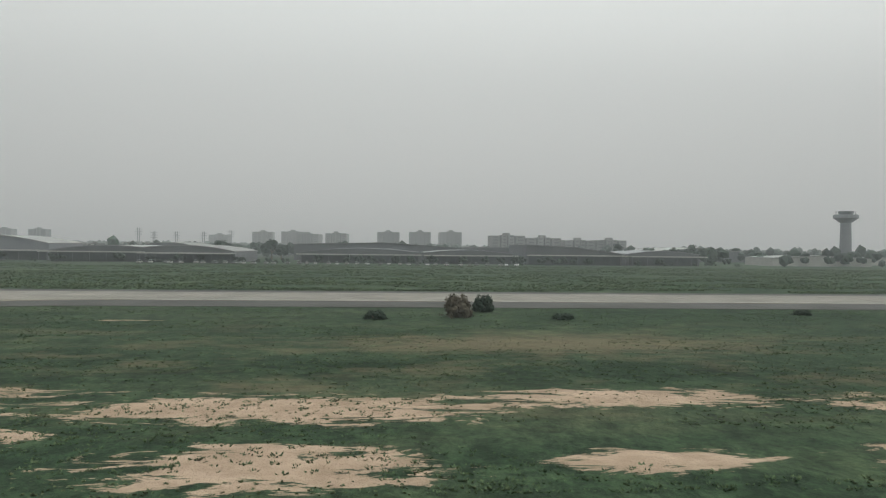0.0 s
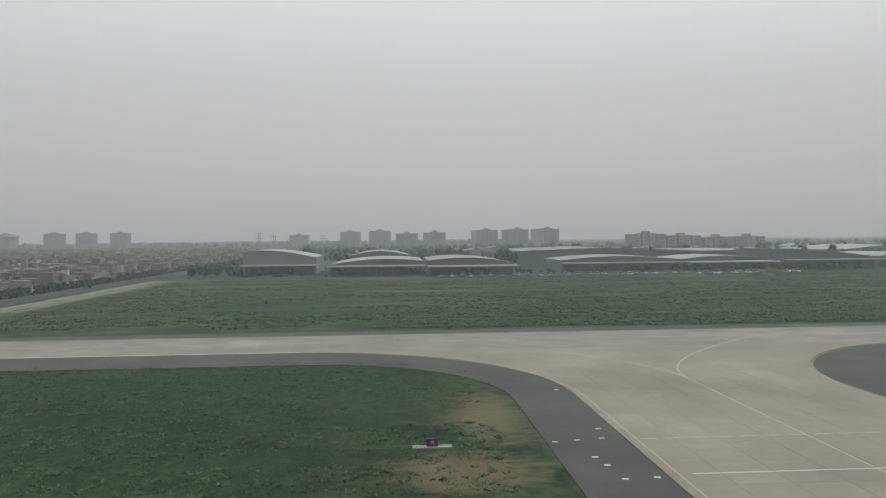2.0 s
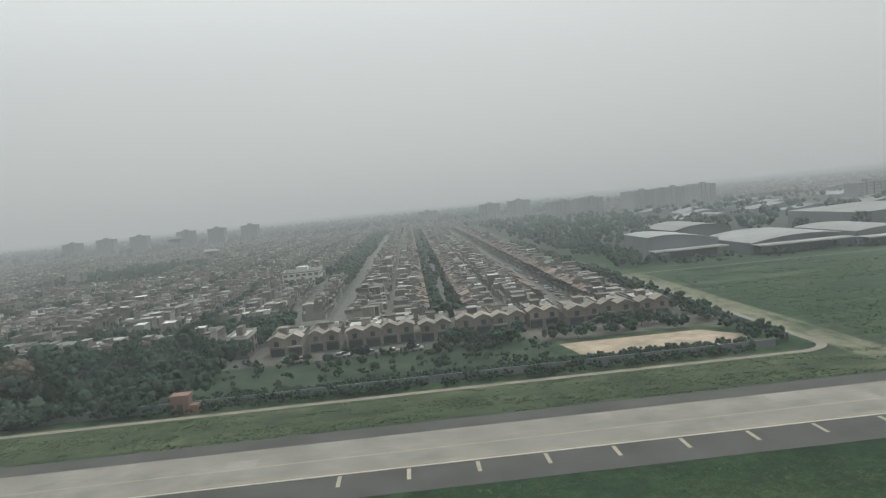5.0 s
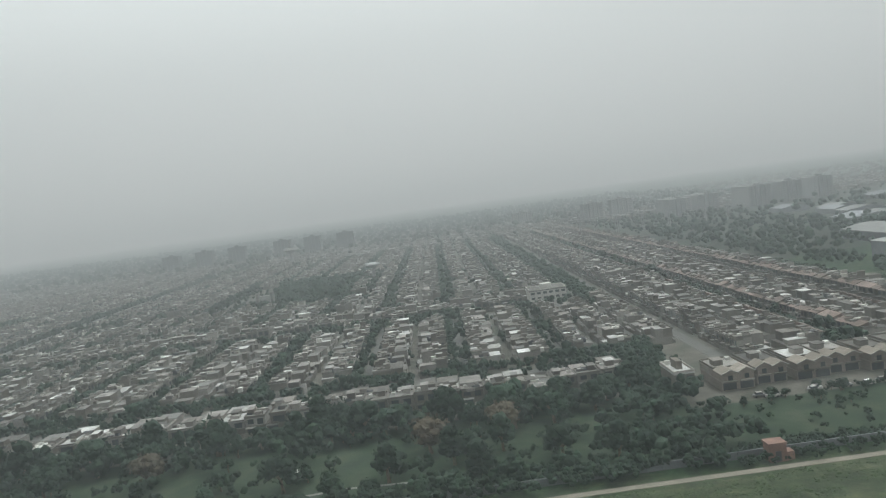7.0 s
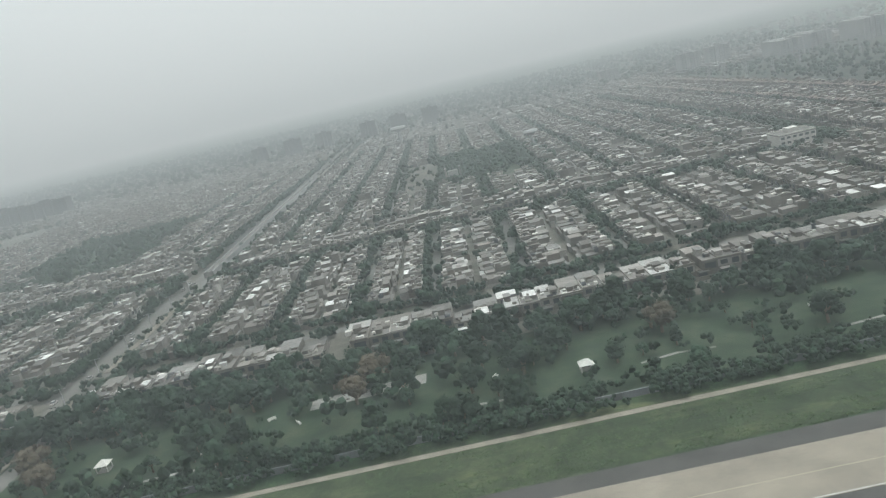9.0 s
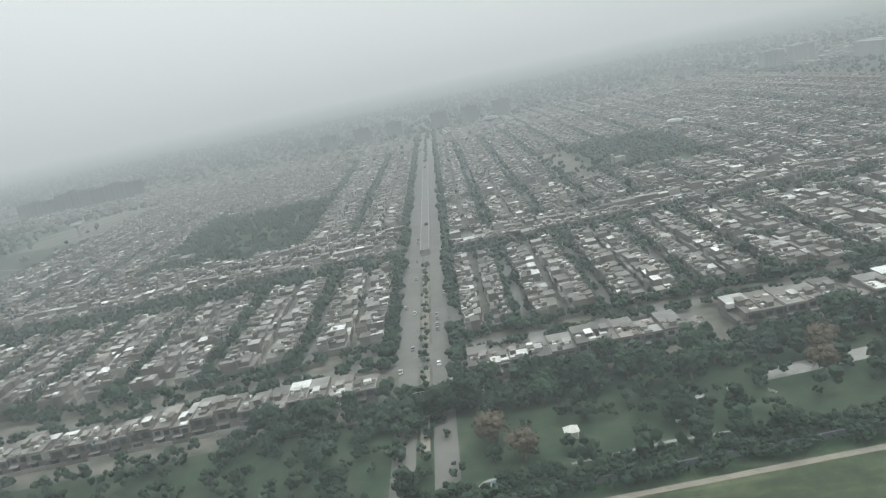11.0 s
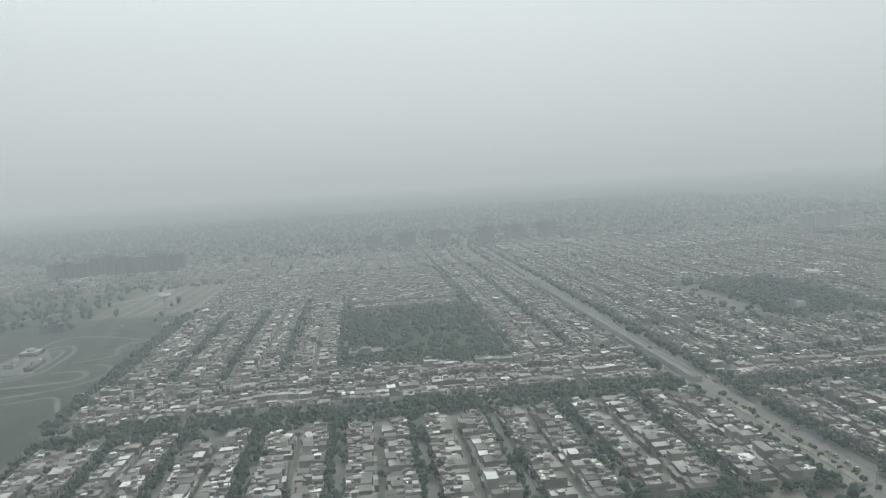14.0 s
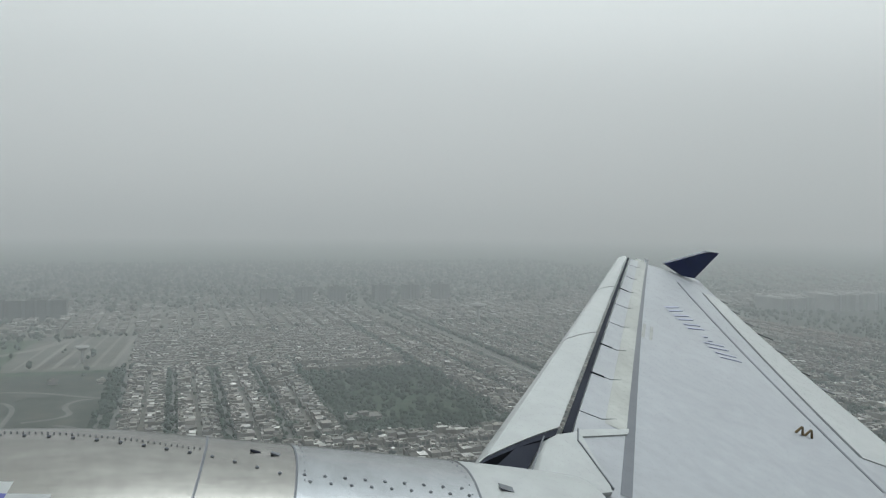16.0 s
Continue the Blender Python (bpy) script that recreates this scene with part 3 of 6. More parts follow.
def block(xs, y0, y1):
    """Back-to-back columns of houses between streets at xs."""
    xs = sorted(xs)
    for a, b in zip(xs, xs[1:]):
        depth = (b - a) / 2 - ROAD - 0.5
        column(b - ROAD, y0 + 1.5, y1 - 1.5, 1, depth)
        column(a + ROAD, y0 + 1.5, y1 - 1.5, -1, depth)
    for x in xs:
        STREETS.append((x, y0, y1, 1.15))


W2 = [-199, -216, -236.5, -257, -278, -300.5, -320.5, -337, -355, -373, -388]
W3 = [-401, -421, -442.7, -463, -484, -505, -526, -546, -565, -586]
# strips that face the runway
row(133.5, -386, -206, -1, 12.5, 4.0)
row(133.5, -586, -402, -1, 12.5, 4.0)
for x, side, deep in ((-150, 1, 6.9), (-165, -1, 7.0), (-171.5, 1, 7.3), (-187, -1, 7.6), (-143, -1, 9.6)):
    column(x, 140, 430, side, deep, 2.9)
    column(x, 434, 700, side, deep, 2.9)
for x in (-146.5, -168.2, -190):
    STREETS.append((x, 139, 700, 1.3))
block(W2, 157, 224)
column(-192.3, 160, 226, 1, 5.4)
row(234, -386, -214, -1, 9)
row(255, -386, -201, 1, 9)
block(W2[:6], 262, 310)
block(W2[5:], 262, 315)
block(W2[:5], 318, 560)
block(W2[4:8], 416, 560)
block(W2[7:], 322, 560)
block(W3, 162, 228)
row(244, -586, -402, -1, 9)
row(263, -586, -402, 1, 8.5)
row(268, -586, -402, -1, 8)
row(285, -586, -402, 1, 7)
block(W3[:3], 290, 560)
block(W3[5:], 290, 440)
row(409, -503, -446, -1, 9)
for y in (428, 447, 466, 485, 504, 523, 542):
    row(y, -586, -446, -1, 7.6, 3.2)
    row(y + 16, -586, -446, 1, 7.6, 3.2)
    CROSS.append((y + 17.6, -586, -446, 0.9))
for y, x0, x1 in ((152.8, -586, -200), (229, -586, -200), (258, -388, -200), (287.5, -586, -401), (564, -900, -130)):
    CROSS.append((y, x0, x1, 1.7))
NEARBY = list(SPOTS)
SPOTS = []
for i in range(13):
    y0 = 572 + i * 62
    xs = [-130 - 21 * j for j in range(40)]
    block(sorted(xs), y0, y0 + 56)
block([-1000 + 21 * j for j in range(16)], 700, 760)
for i in range(9):
    y0 = 600 + i * 75
    for x in range(-120, 520, 24):
        column(x, y0, y0 + 64, 1, 9, 5.0)
        column(x + 4.2, y0, y0 + 64, -1, 9, 5.0)
RIGHT = [s for s in SPOTS if s[0] > -125]
FAR = [s for s in SPOTS if s[0] < -100 - 0.1 * (s[1] - 560) and abs(s[0] + 394.6) > 13] + RIGHT
FAR = [s for i, s in enumerate(FAR) if s[1] < 680 or (s[1] < 800 and i % 2) or i % 8 == 0]
SPOTS = []

ranked = sorted(NEARBY, key=lambda s: (abs(s[1] - 130) + (40 if s[0] > -217 else 0) + max(0, -420 - s[0]) * 0.6))
NEAR, REST = ranked[:200], ranked[200:]
house_rows("colony_houses", [s for s in REST if s[1] < 400], FAR_SET, "rows of grey-tan flat-roofed houses in the colony")
house_rows("colony_houses", [s for s in REST if s[1] >= 400], LOW_SET + ("terrace", "stair_room"), "farther rows of grey-tan flat-roofed houses")
house_rows("distant_houses", FAR, LOW_SET, "hazy distant rows of flat-roofed houses")
for s in NEAR:
    near_house(*s[:6], int(s[6]))

# tanks, sheds, awnings and heaps on the flat roofs
crg = np.random.RandomState(17)
clutter = []
for x, y, turn, w, d, h, k in NEARBY:
    if y > 430:
        continue
    a = math.radians(turn)
    for i in range(5):
        u, v = crg.uniform(0.1, 0.9) * w, crg.uniform(0.1, 0.62) * d
        cx, cy = x + u * math.cos(a) - v * math.sin(a), y + u * math.sin(a) + v * math.cos(a)
        sx, sy, sz = crg.uniform(0.15, 0.75), crg.uniform(0.15, 0.75), crg.uniform(0.08, 0.7)
        clutter.append((cx - sx, cx + sx, cy - sy, cy + sy, 2.7 * h, 3.0 * h + sz))
cv = box_array(clutter)
cf = (FACES[None, 1:] + 8 * np.arange(len(cv))[:, None, None]).reshape(-1, 4)
pick = np.array([0, 1, 1, 2, 3, 0, 0])[crg.randint(0, 7, len(cv))]
tagged(new("roof_clutter", mesh_from("roof_clutter", cv, cf, FAR_MATS, np.repeat(pick, 5))), "tanks, awnings and clutter on the flat roofs", "clutter", kind="stuff")

# streets
for k, (x, y0, y1, hw) in enumerate(STREETS):
    if y0 < 560:
        sheet("street", [(x + 0.5 - hw, y0), (x + 0.5 + hw, y0), (x + 0.5 + hw, y1), (x + 0.5 - hw, y1)], 0.035, M["street"], "narrow pale asphalt street between house rows", "street", 0.1)
for y, x0, x1, hw in CROSS:
    sheet("street", [(x0, y - hw), (x1, y - hw), (x1, y + hw), (x0, y + hw)], 0.045, M["street"], "cross street of worn asphalt between house rows", "street", 0.1)
for x in (-397.9, -391.3):
    sheet("boulevard", [(x - 1.9, 100), (x + 1.9, 100), (x + 1.9, 1000), (x - 1.9, 1000)], 0.055, M["boulevard"], "wide straight asphalt boulevard lane", "road", 0.1)


# ---- trees and bushes ----
def ico(sub):
    bm = bmesh.new()
    bmesh.ops.create_icosphere(bm, subdivisions=sub, radius=1.0)
    v = np.array([p.co[:] for p in bm.verts])
    bm.verts.index_update()
    f = np.array([[p.index for p in q.verts] for q in bm.faces])
    bm.free()
    return v, f


ICO1, ICO2 = ico(1), ico(2)
TREE_KINDS = 5


def crown_mesh(kind, mat, width=1.0, height=1.0):
    """Many ragged clumps and loose leaf sprays round a few limbs; unit size about 2 wide and 1.7 high."""
    r = np.random.RandomState(40 + kind)
    v0, f0 = ICO2
    vs, fs, n = [], [], 0
    for i in range(22):
        a, q = r.uniform(0, 2 * math.pi), math.sqrt(r.uniform(0, 1))
        z = r.uniform(-0.45, 0.75)
        spread = (0.82 - 0.55 * max(z, 0)) * width
        c = np.array([math.cos(a) * q * spread, math.sin(a) * q * spread, z * 0.85 * height])
        s = r.uniform(0.22, 0.42)
        v = v0 * (1 + r.uniform(-0.24, 0.24, (len(v0), 1))) * s * np.array([1, 1, 0.85]) + c
        vs.append(v)
        fs.append(f0 + n)
        n += len(v0)
    for i in range(120):
        d = r.normal(size=3)
        d /= np.linalg.norm(d)
        c = d * np.array([0.98 * width, 0.98 * width, 0.85 * height]) * r.uniform(0.75, 1.08) + np.array([0, 0, 0.1])
        t = r.normal(size=(2, 3)) * 0.10
        vs.append(np.array([c - t[0], c + t[1], c + t[0] * 0.7 - t[1] * 0.4]))
        fs.append(np.array([[n, n + 1, n + 2]]))
        n += 3
    me = mesh_from("crown", np.concatenate(vs), np.concatenate(fs), [mat])
    return me


def trunk_mesh(kind):
    """A tapered trunk that forks into limbs."""
    r = random.Random(kind)
    bm = bmesh.new()

    def limb(a, b, ra, rb):
        d = b - a
        m = Matrix.Translation((a + b) / 2) @ d.to_track_quat("Z", "Y").to_matrix().to_4x4()
        bmesh.ops.create_cone(bm, cap_ends=True, segments=6, radius1=ra, radius2=rb, depth=d.length, matrix=m)
    top = Vector((r.uniform(-0.08, 0.08), r.uniform(-0.08, 0.08), 0.75))
    limb(Vector((0, 0, 0)), top, 0.12, 0.08)
    for i in range(4):
        a = i * 1.57 + r.uniform(-0.4, 0.4)
        limb(top, top + Vector((math.cos(a) * 0.5, math.sin(a) * 0.5, r.uniform(0.45, 0.8))), 0.07, 0.025)
    return bm_mesh("trunk", bm, M["bark"])


CROWNS = [crown_mesh(k, M["leaf"], (1.0, 0.85, 1.15, 0.7, 1.0)[k], (1.0, 1.15, 0.8, 1.3, 0.9)[k]) for k in range(TREE_KINDS)]
BROWN = crown_mesh(9, M["brush"], 1.1, 0.95)
TRUNKS = [trunk_mesh(k) for k in range(TREE_KINDS)]
trng = random.Random(11)


def near_tree(x, y, s, kind, brown=False):
    ob = thing("tree", "rusty-brown leaved broad tree standing in the park" if brown else
               ("dark green leafy tree standing on park grass", "small bushy dark green tree beside the houses", "wide spreading dark green tree in the park",
                "slim upright dark green tree near a wall", "rounded dull green tree on the lawn")[kind], "tree", "park trees", pose(x, y, 0, 0, 0, trng.uniform(0, 360)))
    part("trunk", TRUNKS[kind], ob, m=Matrix.Diagonal((s, s, s, 1)))
    part("crown", BROWN if brown else CROWNS[kind], ob, m=pose(0, 0, 1.25 * s) @ Matrix.Diagonal((s, s, s, 1)))
    return ob


def tree_mass(name, spots, label, mat=None, low=0.62, k=5, grain=1.0):
    """Far trees in one mesh: each a short trunk and ragged clumps. spots: x, y, size."""
    r = np.random.RandomState(len(spots))
    v0, f0 = ICO1
    n = len(spots)
    sp = np.array(spots, float)
    a, q, z = r.uniform(0, 6.28, (n, k)), np.sqrt(r.uniform(0, 1, (n, k))) * (1.12 - 0.4 * grain), r.uniform(-0.25, 0.75, (n, k))
    size = grain * r.uniform(0.42, 0.72, (n, k)) * sp[:, 2:3]
    c = np.stack([sp[:, 0:1] + np.cos(a) * q * sp[:, 2:3], sp[:, 1:2] + np.sin(a) * q * sp[:, 2:3], (low + 0.35 + z * 0.8) * sp[:, 2:3]], -1)
    v = v0[None, None] * (1 + r.uniform(-0.34, 0.34, (n, k, len(v0), 1))) * size[..., None, None] + c[:, :, None]
    f = (f0[None] + len(v0) * np.arange(n * k)[:, None, None]).reshape(-1, 3)
    me = mesh_from(name, v.reshape(-1, 3), f, [mat or M["leaf_far"]])
    return tagged(new(name, me), label, "trees", kind="stuff")


# park strip between the perimeter wall and the first house row
sheet("yard", [(-592, 126), (-126.8, 112), (-126.8, 700), (-130, 1400), (-1300, 1400), (-1300, 560), (-592, 560)], 0.012, M["yard"], "mixed soil, paving and scrub between houses", "ground", 0.1)
sheet("far_scrub", [(-124, 262), (60, 300), (200, 480), (200, 700), (-124, 700)], 0.016, M["dull_grass"], "dull green scrub behind the sheds", "ground", 0.1)
sheet("far_scrub", [(-1300, 700), (-126, 700), (-126, 1400), (-1300, 1400)], 0.018, M["dull_grass"], "dull green scrub between far houses", "ground", 0.1)
sheet("park_lawn", [(-600, 95.5), (-156, 95.5), (-156, 116), (-204, 116), (-204, 127), (-600, 127)], 0.02, M["lawn"], "mown dark green park lawn", "lawn", 0.1)
for x0, x1, y in ((-600, -470, 101), (-374, -346, 100.2), (-322, -306, 101.2), (-290, -279, 104.0), (-262, -246, 101.5)):
    sheet("park_path", [(x0, y), ((x0 + x1) / 2, y + 0.8), (x1, y), (x1, y + 0.6), ((x0 + x1) / 2, y + 1.5), (x0, y + 0.6)], 0.03, M["path"], "pale paved path through the park", "path", 0.05)
sheet("sports_court", [(-341, 113.5), (-322, 114.5), (-322, 118.5), (-341, 117.5)], 0.03, M["path"], "pale paved court in the park", "court", 0.05)
park = []
for i in range(340):
    x = trng.uniform(-430, -206)
    dense = trng.random()
    y = trng.uniform(120, 130) if dense < 0.5 else (trng.uniform(95.5, 99.5) if dense < 0.62 else trng.uniform(102, 120))
    park.append((x, y, trng.choice((1.2, 1.5, 1.8, 2.1, 2.4, 2.8) if dense < 0.5 else (1.0, 1.3, 1.7, 2.3)), trng.randrange(TREE_KINDS)))
for x, y, s, k in park[:205]:
    near_tree(x, y, s, k)
for x, y, s in ((-330, 118, 2.6), (-333, 112, 2.3), (-284, 114, 2.4), (-243, 112, 2.6), (-232, 116, 2.4), (-384, 110, 2.6), (-380, 104, 2.3)):
    near_tree(x, y, s, trng.randrange(TREE_KINDS), True)
for i in range(26):
    near_tree(trng.uniform(-198, -134), trng.uniform(112.5, 118.5), trng.choice((0.7, 0.9, 1.2)), trng.randrange(TREE_KINDS))
for i in range(28):
    near_tree(trng.uniform(-200, -158), trng.uniform(97, 116), trng.choice((0.4, 0.5, 0.7)), trng.randrange(TREE_KINDS))

spots = []
LEAFY = [q for q in STREETS if q[1] < 560 and q[0] not in (-146.5, -190) and not (q[0] == -199 and q[1] < 200)]
for x, y0, y1, hw in LEAFY:
    if y0 < 560:
        y = y0 - 1
        thick = trng.choice((0.7, 0.85, 1.0))
        while y < y1:
            if trng.random() < thick:
                spots.append((x - trng.uniform(1.0, 2.4), y, trng.uniform(0.8, 1.6)))
            if trng.random() < 0.4:
                spots.append((x + trng.uniform(2.0, 2.8), y, trng.uniform(0.6, 1.2)))
            y += trng.uniform(0.9, 2.4)
for y, x0, x1, hw in CROSS:
    x = x0
    while x < x1:
        if trng.random() < 0.8:
            spots.append((x, y + trng.choice((-1, 1)) * trng.uniform(2.2, 3.6), trng.uniform(1.0, 1.8)))
        x += trng.uniform(1.3, 3.5)
# tree belt along the second cross street, denser
for i in range(230):
    spots.append((trng.uniform(-586, -402), trng.uniform(232, 242), trng.uniform(1.2, 2.1)))
for i in range(90):
    spots.append((trng.uniform(-386, -205), trng.uniform(226, 233), trng.uniform(1.1, 1.9)))
# boulevard median and verges
for i in range(170):
    spots.append((-394.6 + trng.uniform(-0.4, 0.4), (108 if i < 30 else 370) + i * 4.0 + trng.uniform(-1, 1), trng.uniform(0.6, 1.15)))
for i in range(420):
    spots.append((trng.choice((-401.3, -387.9)) + trng.uniform(-0.8, 0.8), trng.uniform(120, 700), trng.uniform(1.2, 1.9)))
# green belt between the two colonies
for i in range(460):
    spots.append((-194.8 + trng.uniform(-2.6, 2.6), 215 + 480 * trng.random() ** 1.1, trng.uniform(1.0, 1.8)))
# loose garden trees
for i in range(1500):
    spots.append((trng.uniform(-586, -205), trng.uniform(150, 560), trng.uniform(0.7, 1.5)))
# big old trees in clumps where streets meet and along some of them
for x, y0, y1, hw in LEAFY:
    if y0 < 560:
        for end in (y0 - 0.5, y1 + 0.5):
            for i in range(3):
                spots.append((x + trng.uniform(-3.0, 3.0), end + trng.uniform(-1.5, 1.5), trng.uniform(1.3, 2.3)))
        y = y0
        while y < y1:
            y += trng.uniform(5, 28)
            for i in range(trng.randrange(2, 6)):
                spots.append((x + trng.choice((-1.7, 2.0)) + trng.uniform(-0.8, 0.8), y + trng.uniform(-3.5, 3.5), trng.uniform(1.2, 2.1)))
spots = [s for s in spots if s[1] < 700]
spots = [s for s in spots if abs(s[0] + 394.6) > 6.3 or abs(s[0] + 394.6) < 0.6]
tree_mass("garden_trees", [s for s in spots if s[1] < 270], "dark green trees between the house rows", k=7, grain=0.75)
tree_mass("garden_trees", [s for s in spots if s[1] >= 270], "dark green trees between the farther house rows", k=3)
spots = []
for i in range(420):
    spots.append((trng.uniform(-318, -268), trng.uniform(318, 412), trng.uniform(1.2, 2.2)))
for i in range(900):
    x, y = trng.uniform(-504, -446), trng.uniform(290, 405)
    if abs(x + 473) > 20 or abs(y - 345) > 40 or trng.random() < 0.33:
        spots.append((x, y, trng.uniform(1.0, 2.0)))
tree_mass("park_woods", spots, "dense dark green trees of the inner parks")
sheet("inner_lawn", [(-504, 290), (-446, 290), (-446, 405), (-504, 405)], 0.02, M["lawn"], "dull green lawn of the inner park", "lawn", 0.1)
sheet("inner_lawn", [(-319, 316), (-267, 316), (-267, 413), (-319, 413)], 0.02, M["lawn"], "dull green lawn of the inner park", "lawn", 0.1)
spots = []
for i in range(2600):
    x, y = trng.uniform(-1150, -130), trng.uniform(560, 1350)
    spots.append((x, y, trng.uniform(1.2, 2.4)))
for i in range(1900):
    y = trng.uniform(275, 1300)
    spots.append((trng.uniform(-115, 200 + 0.5 * y), y, trng.uniform(1.6, 3.2) if y < 540 else trng.uniform(1.0, 2.0)))
for i in range(480):
    spots.append((trng.uniform(-124, -40), trng.uniform(262, 620), trng.uniform(1.2, 2.4)))
for i in range(110):
    spots.append((trng.uniform(-121, -109), trng.uniform(190, 330), trng.uniform(1.0, 2.0)))
for i in range(260):
    spots.append((trng.uniform(88, 420), trng.uniform(196, 262), trng.uniform(1.5, 2.9)))
for i in range(700):
    x, y = trng.uniform(-900, -592), trng.uniform(425, 660)
    if x < -645 or trng.random() < 0.12:
        spots.append((x, y, trng.uniform(1.4, 2.6)))
for i in range(5200):
    y = trng.uniform(690, 1400)
    spots.append((trng.uniform(-1200, 100), y, trng.uniform(1.8, 3.6)))
tree_mass("distant_trees", spots, "hazy distant dark green trees", k=2)
# scrub along the colony wall and the field edge
spots = []
for i in range(900):
    x = trng.uniform(-430, -133)
    spots.append((x, 92.4 + trng.uniform(-1.0, 1.8), trng.uniform(0.3, 0.7)) if x > -206 else (x, trng.uniform(91.8, 98.5), trng.uniform(0.6, 1.4)))
for i in range(260):
    spots.append((trng.uniform(-430, -206), trng.uniform(120, 131), trng.uniform(1.0, 2.0)))
for i in range(130):
    spots.append((trng.uniform(-430, -206), trng.uniform(102, 121), trng.uniform(0.5, 1.6)))
for i in range(300):
    spots.append((-129.2 + trng.uniform(-2.0, 1.6), trng.uniform(96, 330), trng.uniform(0.6, 1.25)))
for i in range(60):
    spots.append((trng.uniform(-172, -131), trng.uniform(94.9, 97), trng.uniform(0.4, 0.8)))
for i in range(40):
    spots.append((trng.uniform(-172, -134), trng.uniform(111, 118), trng.uniform(0.8, 1.5)))
for i in range(50):
    spots.append((trng.uniform(-215, -205) + trng.uniform(-6, 6), trng.uniform(97, 128), trng.uniform(1.2, 2.1)))
for i in range(110):
    spots.append((trng.uniform(-204, -156), trng.uniform(97, 117.5), trng.uniform(0.25, 0.7)))
for i in range(420):
    spots.append((trng.uniform(-206, -133), trng.uniform(94.8, 97.4), trng.uniform(0.35, 0.7)))
for i in range(110):
    x = trng.uniform(-108, 90)
    spots.append((x, 190 + trng.uniform(-3, 3), trng.choice((0.4, 0.6, 0.9, 1.3))))
for i in range(90):
    spots.append((trng.uniform(-206, -198.5), trng.uniform(132.5, 160), trng.uniform(0.7, 1.6)))
for x0, x1, y in ((-386, -204, 158.2), (-586, -402, 160.2)):
    for i in range(int((x1 - x0) * 1.1)):
        spots.append((trng.uniform(x0, x1), y + trng.uniform(-1.3, 0.9), trng.uniform(0.8, 1.4)))
for x0, x1, y in ((-386, -206, 148.6), (-586, -402, 148.6)):
    for i in range(int((x1 - x0) * 0.7)):
        spots.append((trng.uniform(x0, x1), y + trng.uniform(-1.2, 1.6), trng.uniform(0.8, 1.6)))
for i in range(420):
    y = trng.choice((trng.uniform(96, 101), trng.uniform(103, 120), trng.uniform(118, 130)))
    spots.append((trng.uniform(-600, -405), y, trng.uniform(0.7, 2.0)))
spots += [(x, y, s) for x, y, s, k in park[205:]]
tree_mass("scrub", spots, "dark scrub and small trees along the wall", k=9, grain=0.6)


def bush(x, y, w, h, mat, label):
    r = np.random.RandomState(int(abs(x * 10)) + 3)
    ob = thing("bush", label, "bush", at=pose(x, y, 0))
    v0, f0 = ICO2
    vs, fs, n = [], [], 0
    for i in range(40):
        a, q, z = r.uniform(0, 6.28), math.sqrt(r.uniform(0, 1)), r.uniform(0.1, 0.75)
        s = r.uniform(0.12, 0.26)
        v = v0 * (1 + r.uniform(-0.35, 0.35, (len(v0), 1))) * s + np.array([math.cos(a) * q * 0.85 * (1.1 - 0.6 * z), math.sin(a) * q * 0.85 * (1.1 - 0.6 * z), z])
        vs.append(v * np.array([w / 2, w / 2, h]))
        fs.append(f0 + n)
        n += len(v0)
    for i in range(320):
        a, q, z = r.uniform(0, 6.28), r.uniform(0.6, 1.05), r.uniform(0.05, 1.02)
        c = np.array([math.cos(a) * q * (1.1 - 0.55 * z), math.sin(a) * q * (1.1 - 0.55 * z), z])
        t = r.normal(size=(2, 3)) * 0.07
        vs.append(np.array([c - t[0], c + t[1], c + t[0]]) * np.array([w / 2, w / 2, h]))
        fs.append(np.array([[n, n + 1, n + 2]]))
        n += 3
    part("foliage", mesh_from("foliage", np.concatenate(vs), np.concatenate(fs), [mat]), ob)
    bm = bmesh.new()
    for i in range(5):
        d = Vector((math.cos(i * 1.3) * 0.25 * w, math.sin(i * 1.3) * 0.25 * w, h * 0.6))
        bmesh.ops.create_cone(bm, cap_ends=True, segments=5, radius1=0.04, radius2=0.015, depth=d.length, matrix=Matrix.Translation(d / 2) @ d.to_track_quat("Z", "Y").to_matrix().to_4x4())
    part("stems", bm_mesh("stems", bm, M["bark"]), ob)


bush(4.7, 49.8, 2.2, 1.45, M["brush"], "dry brown rounded bush on the grass")
bush(7.0, 54.0, 1.7, 1.2, M["leaf"], "dark green leafy bush beside the brown one")
bush(-0.7, 48.2, 1.5, 0.55, M["leaf"], "low dark green bush on the grass")
bush(11.6, 48.5, 1.6, 0.4, M["leaf"], "low spreading green weeds on the grass")
bush(30.0, 52.5, 1.4, 0.4, M["leaf"], "low spreading green weeds on the grass")

# tufts of taller grass near the runway
gr = np.random.RandomState(8)
N = 16000
gx, gy = gr.uniform(-36, 40, N), 13 + 46 * gr.uniform(0, 1, N) ** 1.4
gx2, gy2 = gr.uniform(-135, -63, 6000), 18 + 39 * gr.uniform(0, 1, 6000)
gx, gy = np.concatenate([gx, gx2]), np.concatenate([gy, gy2])
keep = np.array([noise.noise(Vector((x * 0.09, y * 0.22, 3.1))) > -0.12 for x, y in zip(gx, gy)])
gx, gy = gx[keep], gy[keep]
n = len(gx)
ang = gr.uniform(0, 6.28, (n, 3))
hgt, wid = gr.uniform(0.012, 0.05, (n, 1)), gr.uniform(0.02, 0.06, (n, 1))
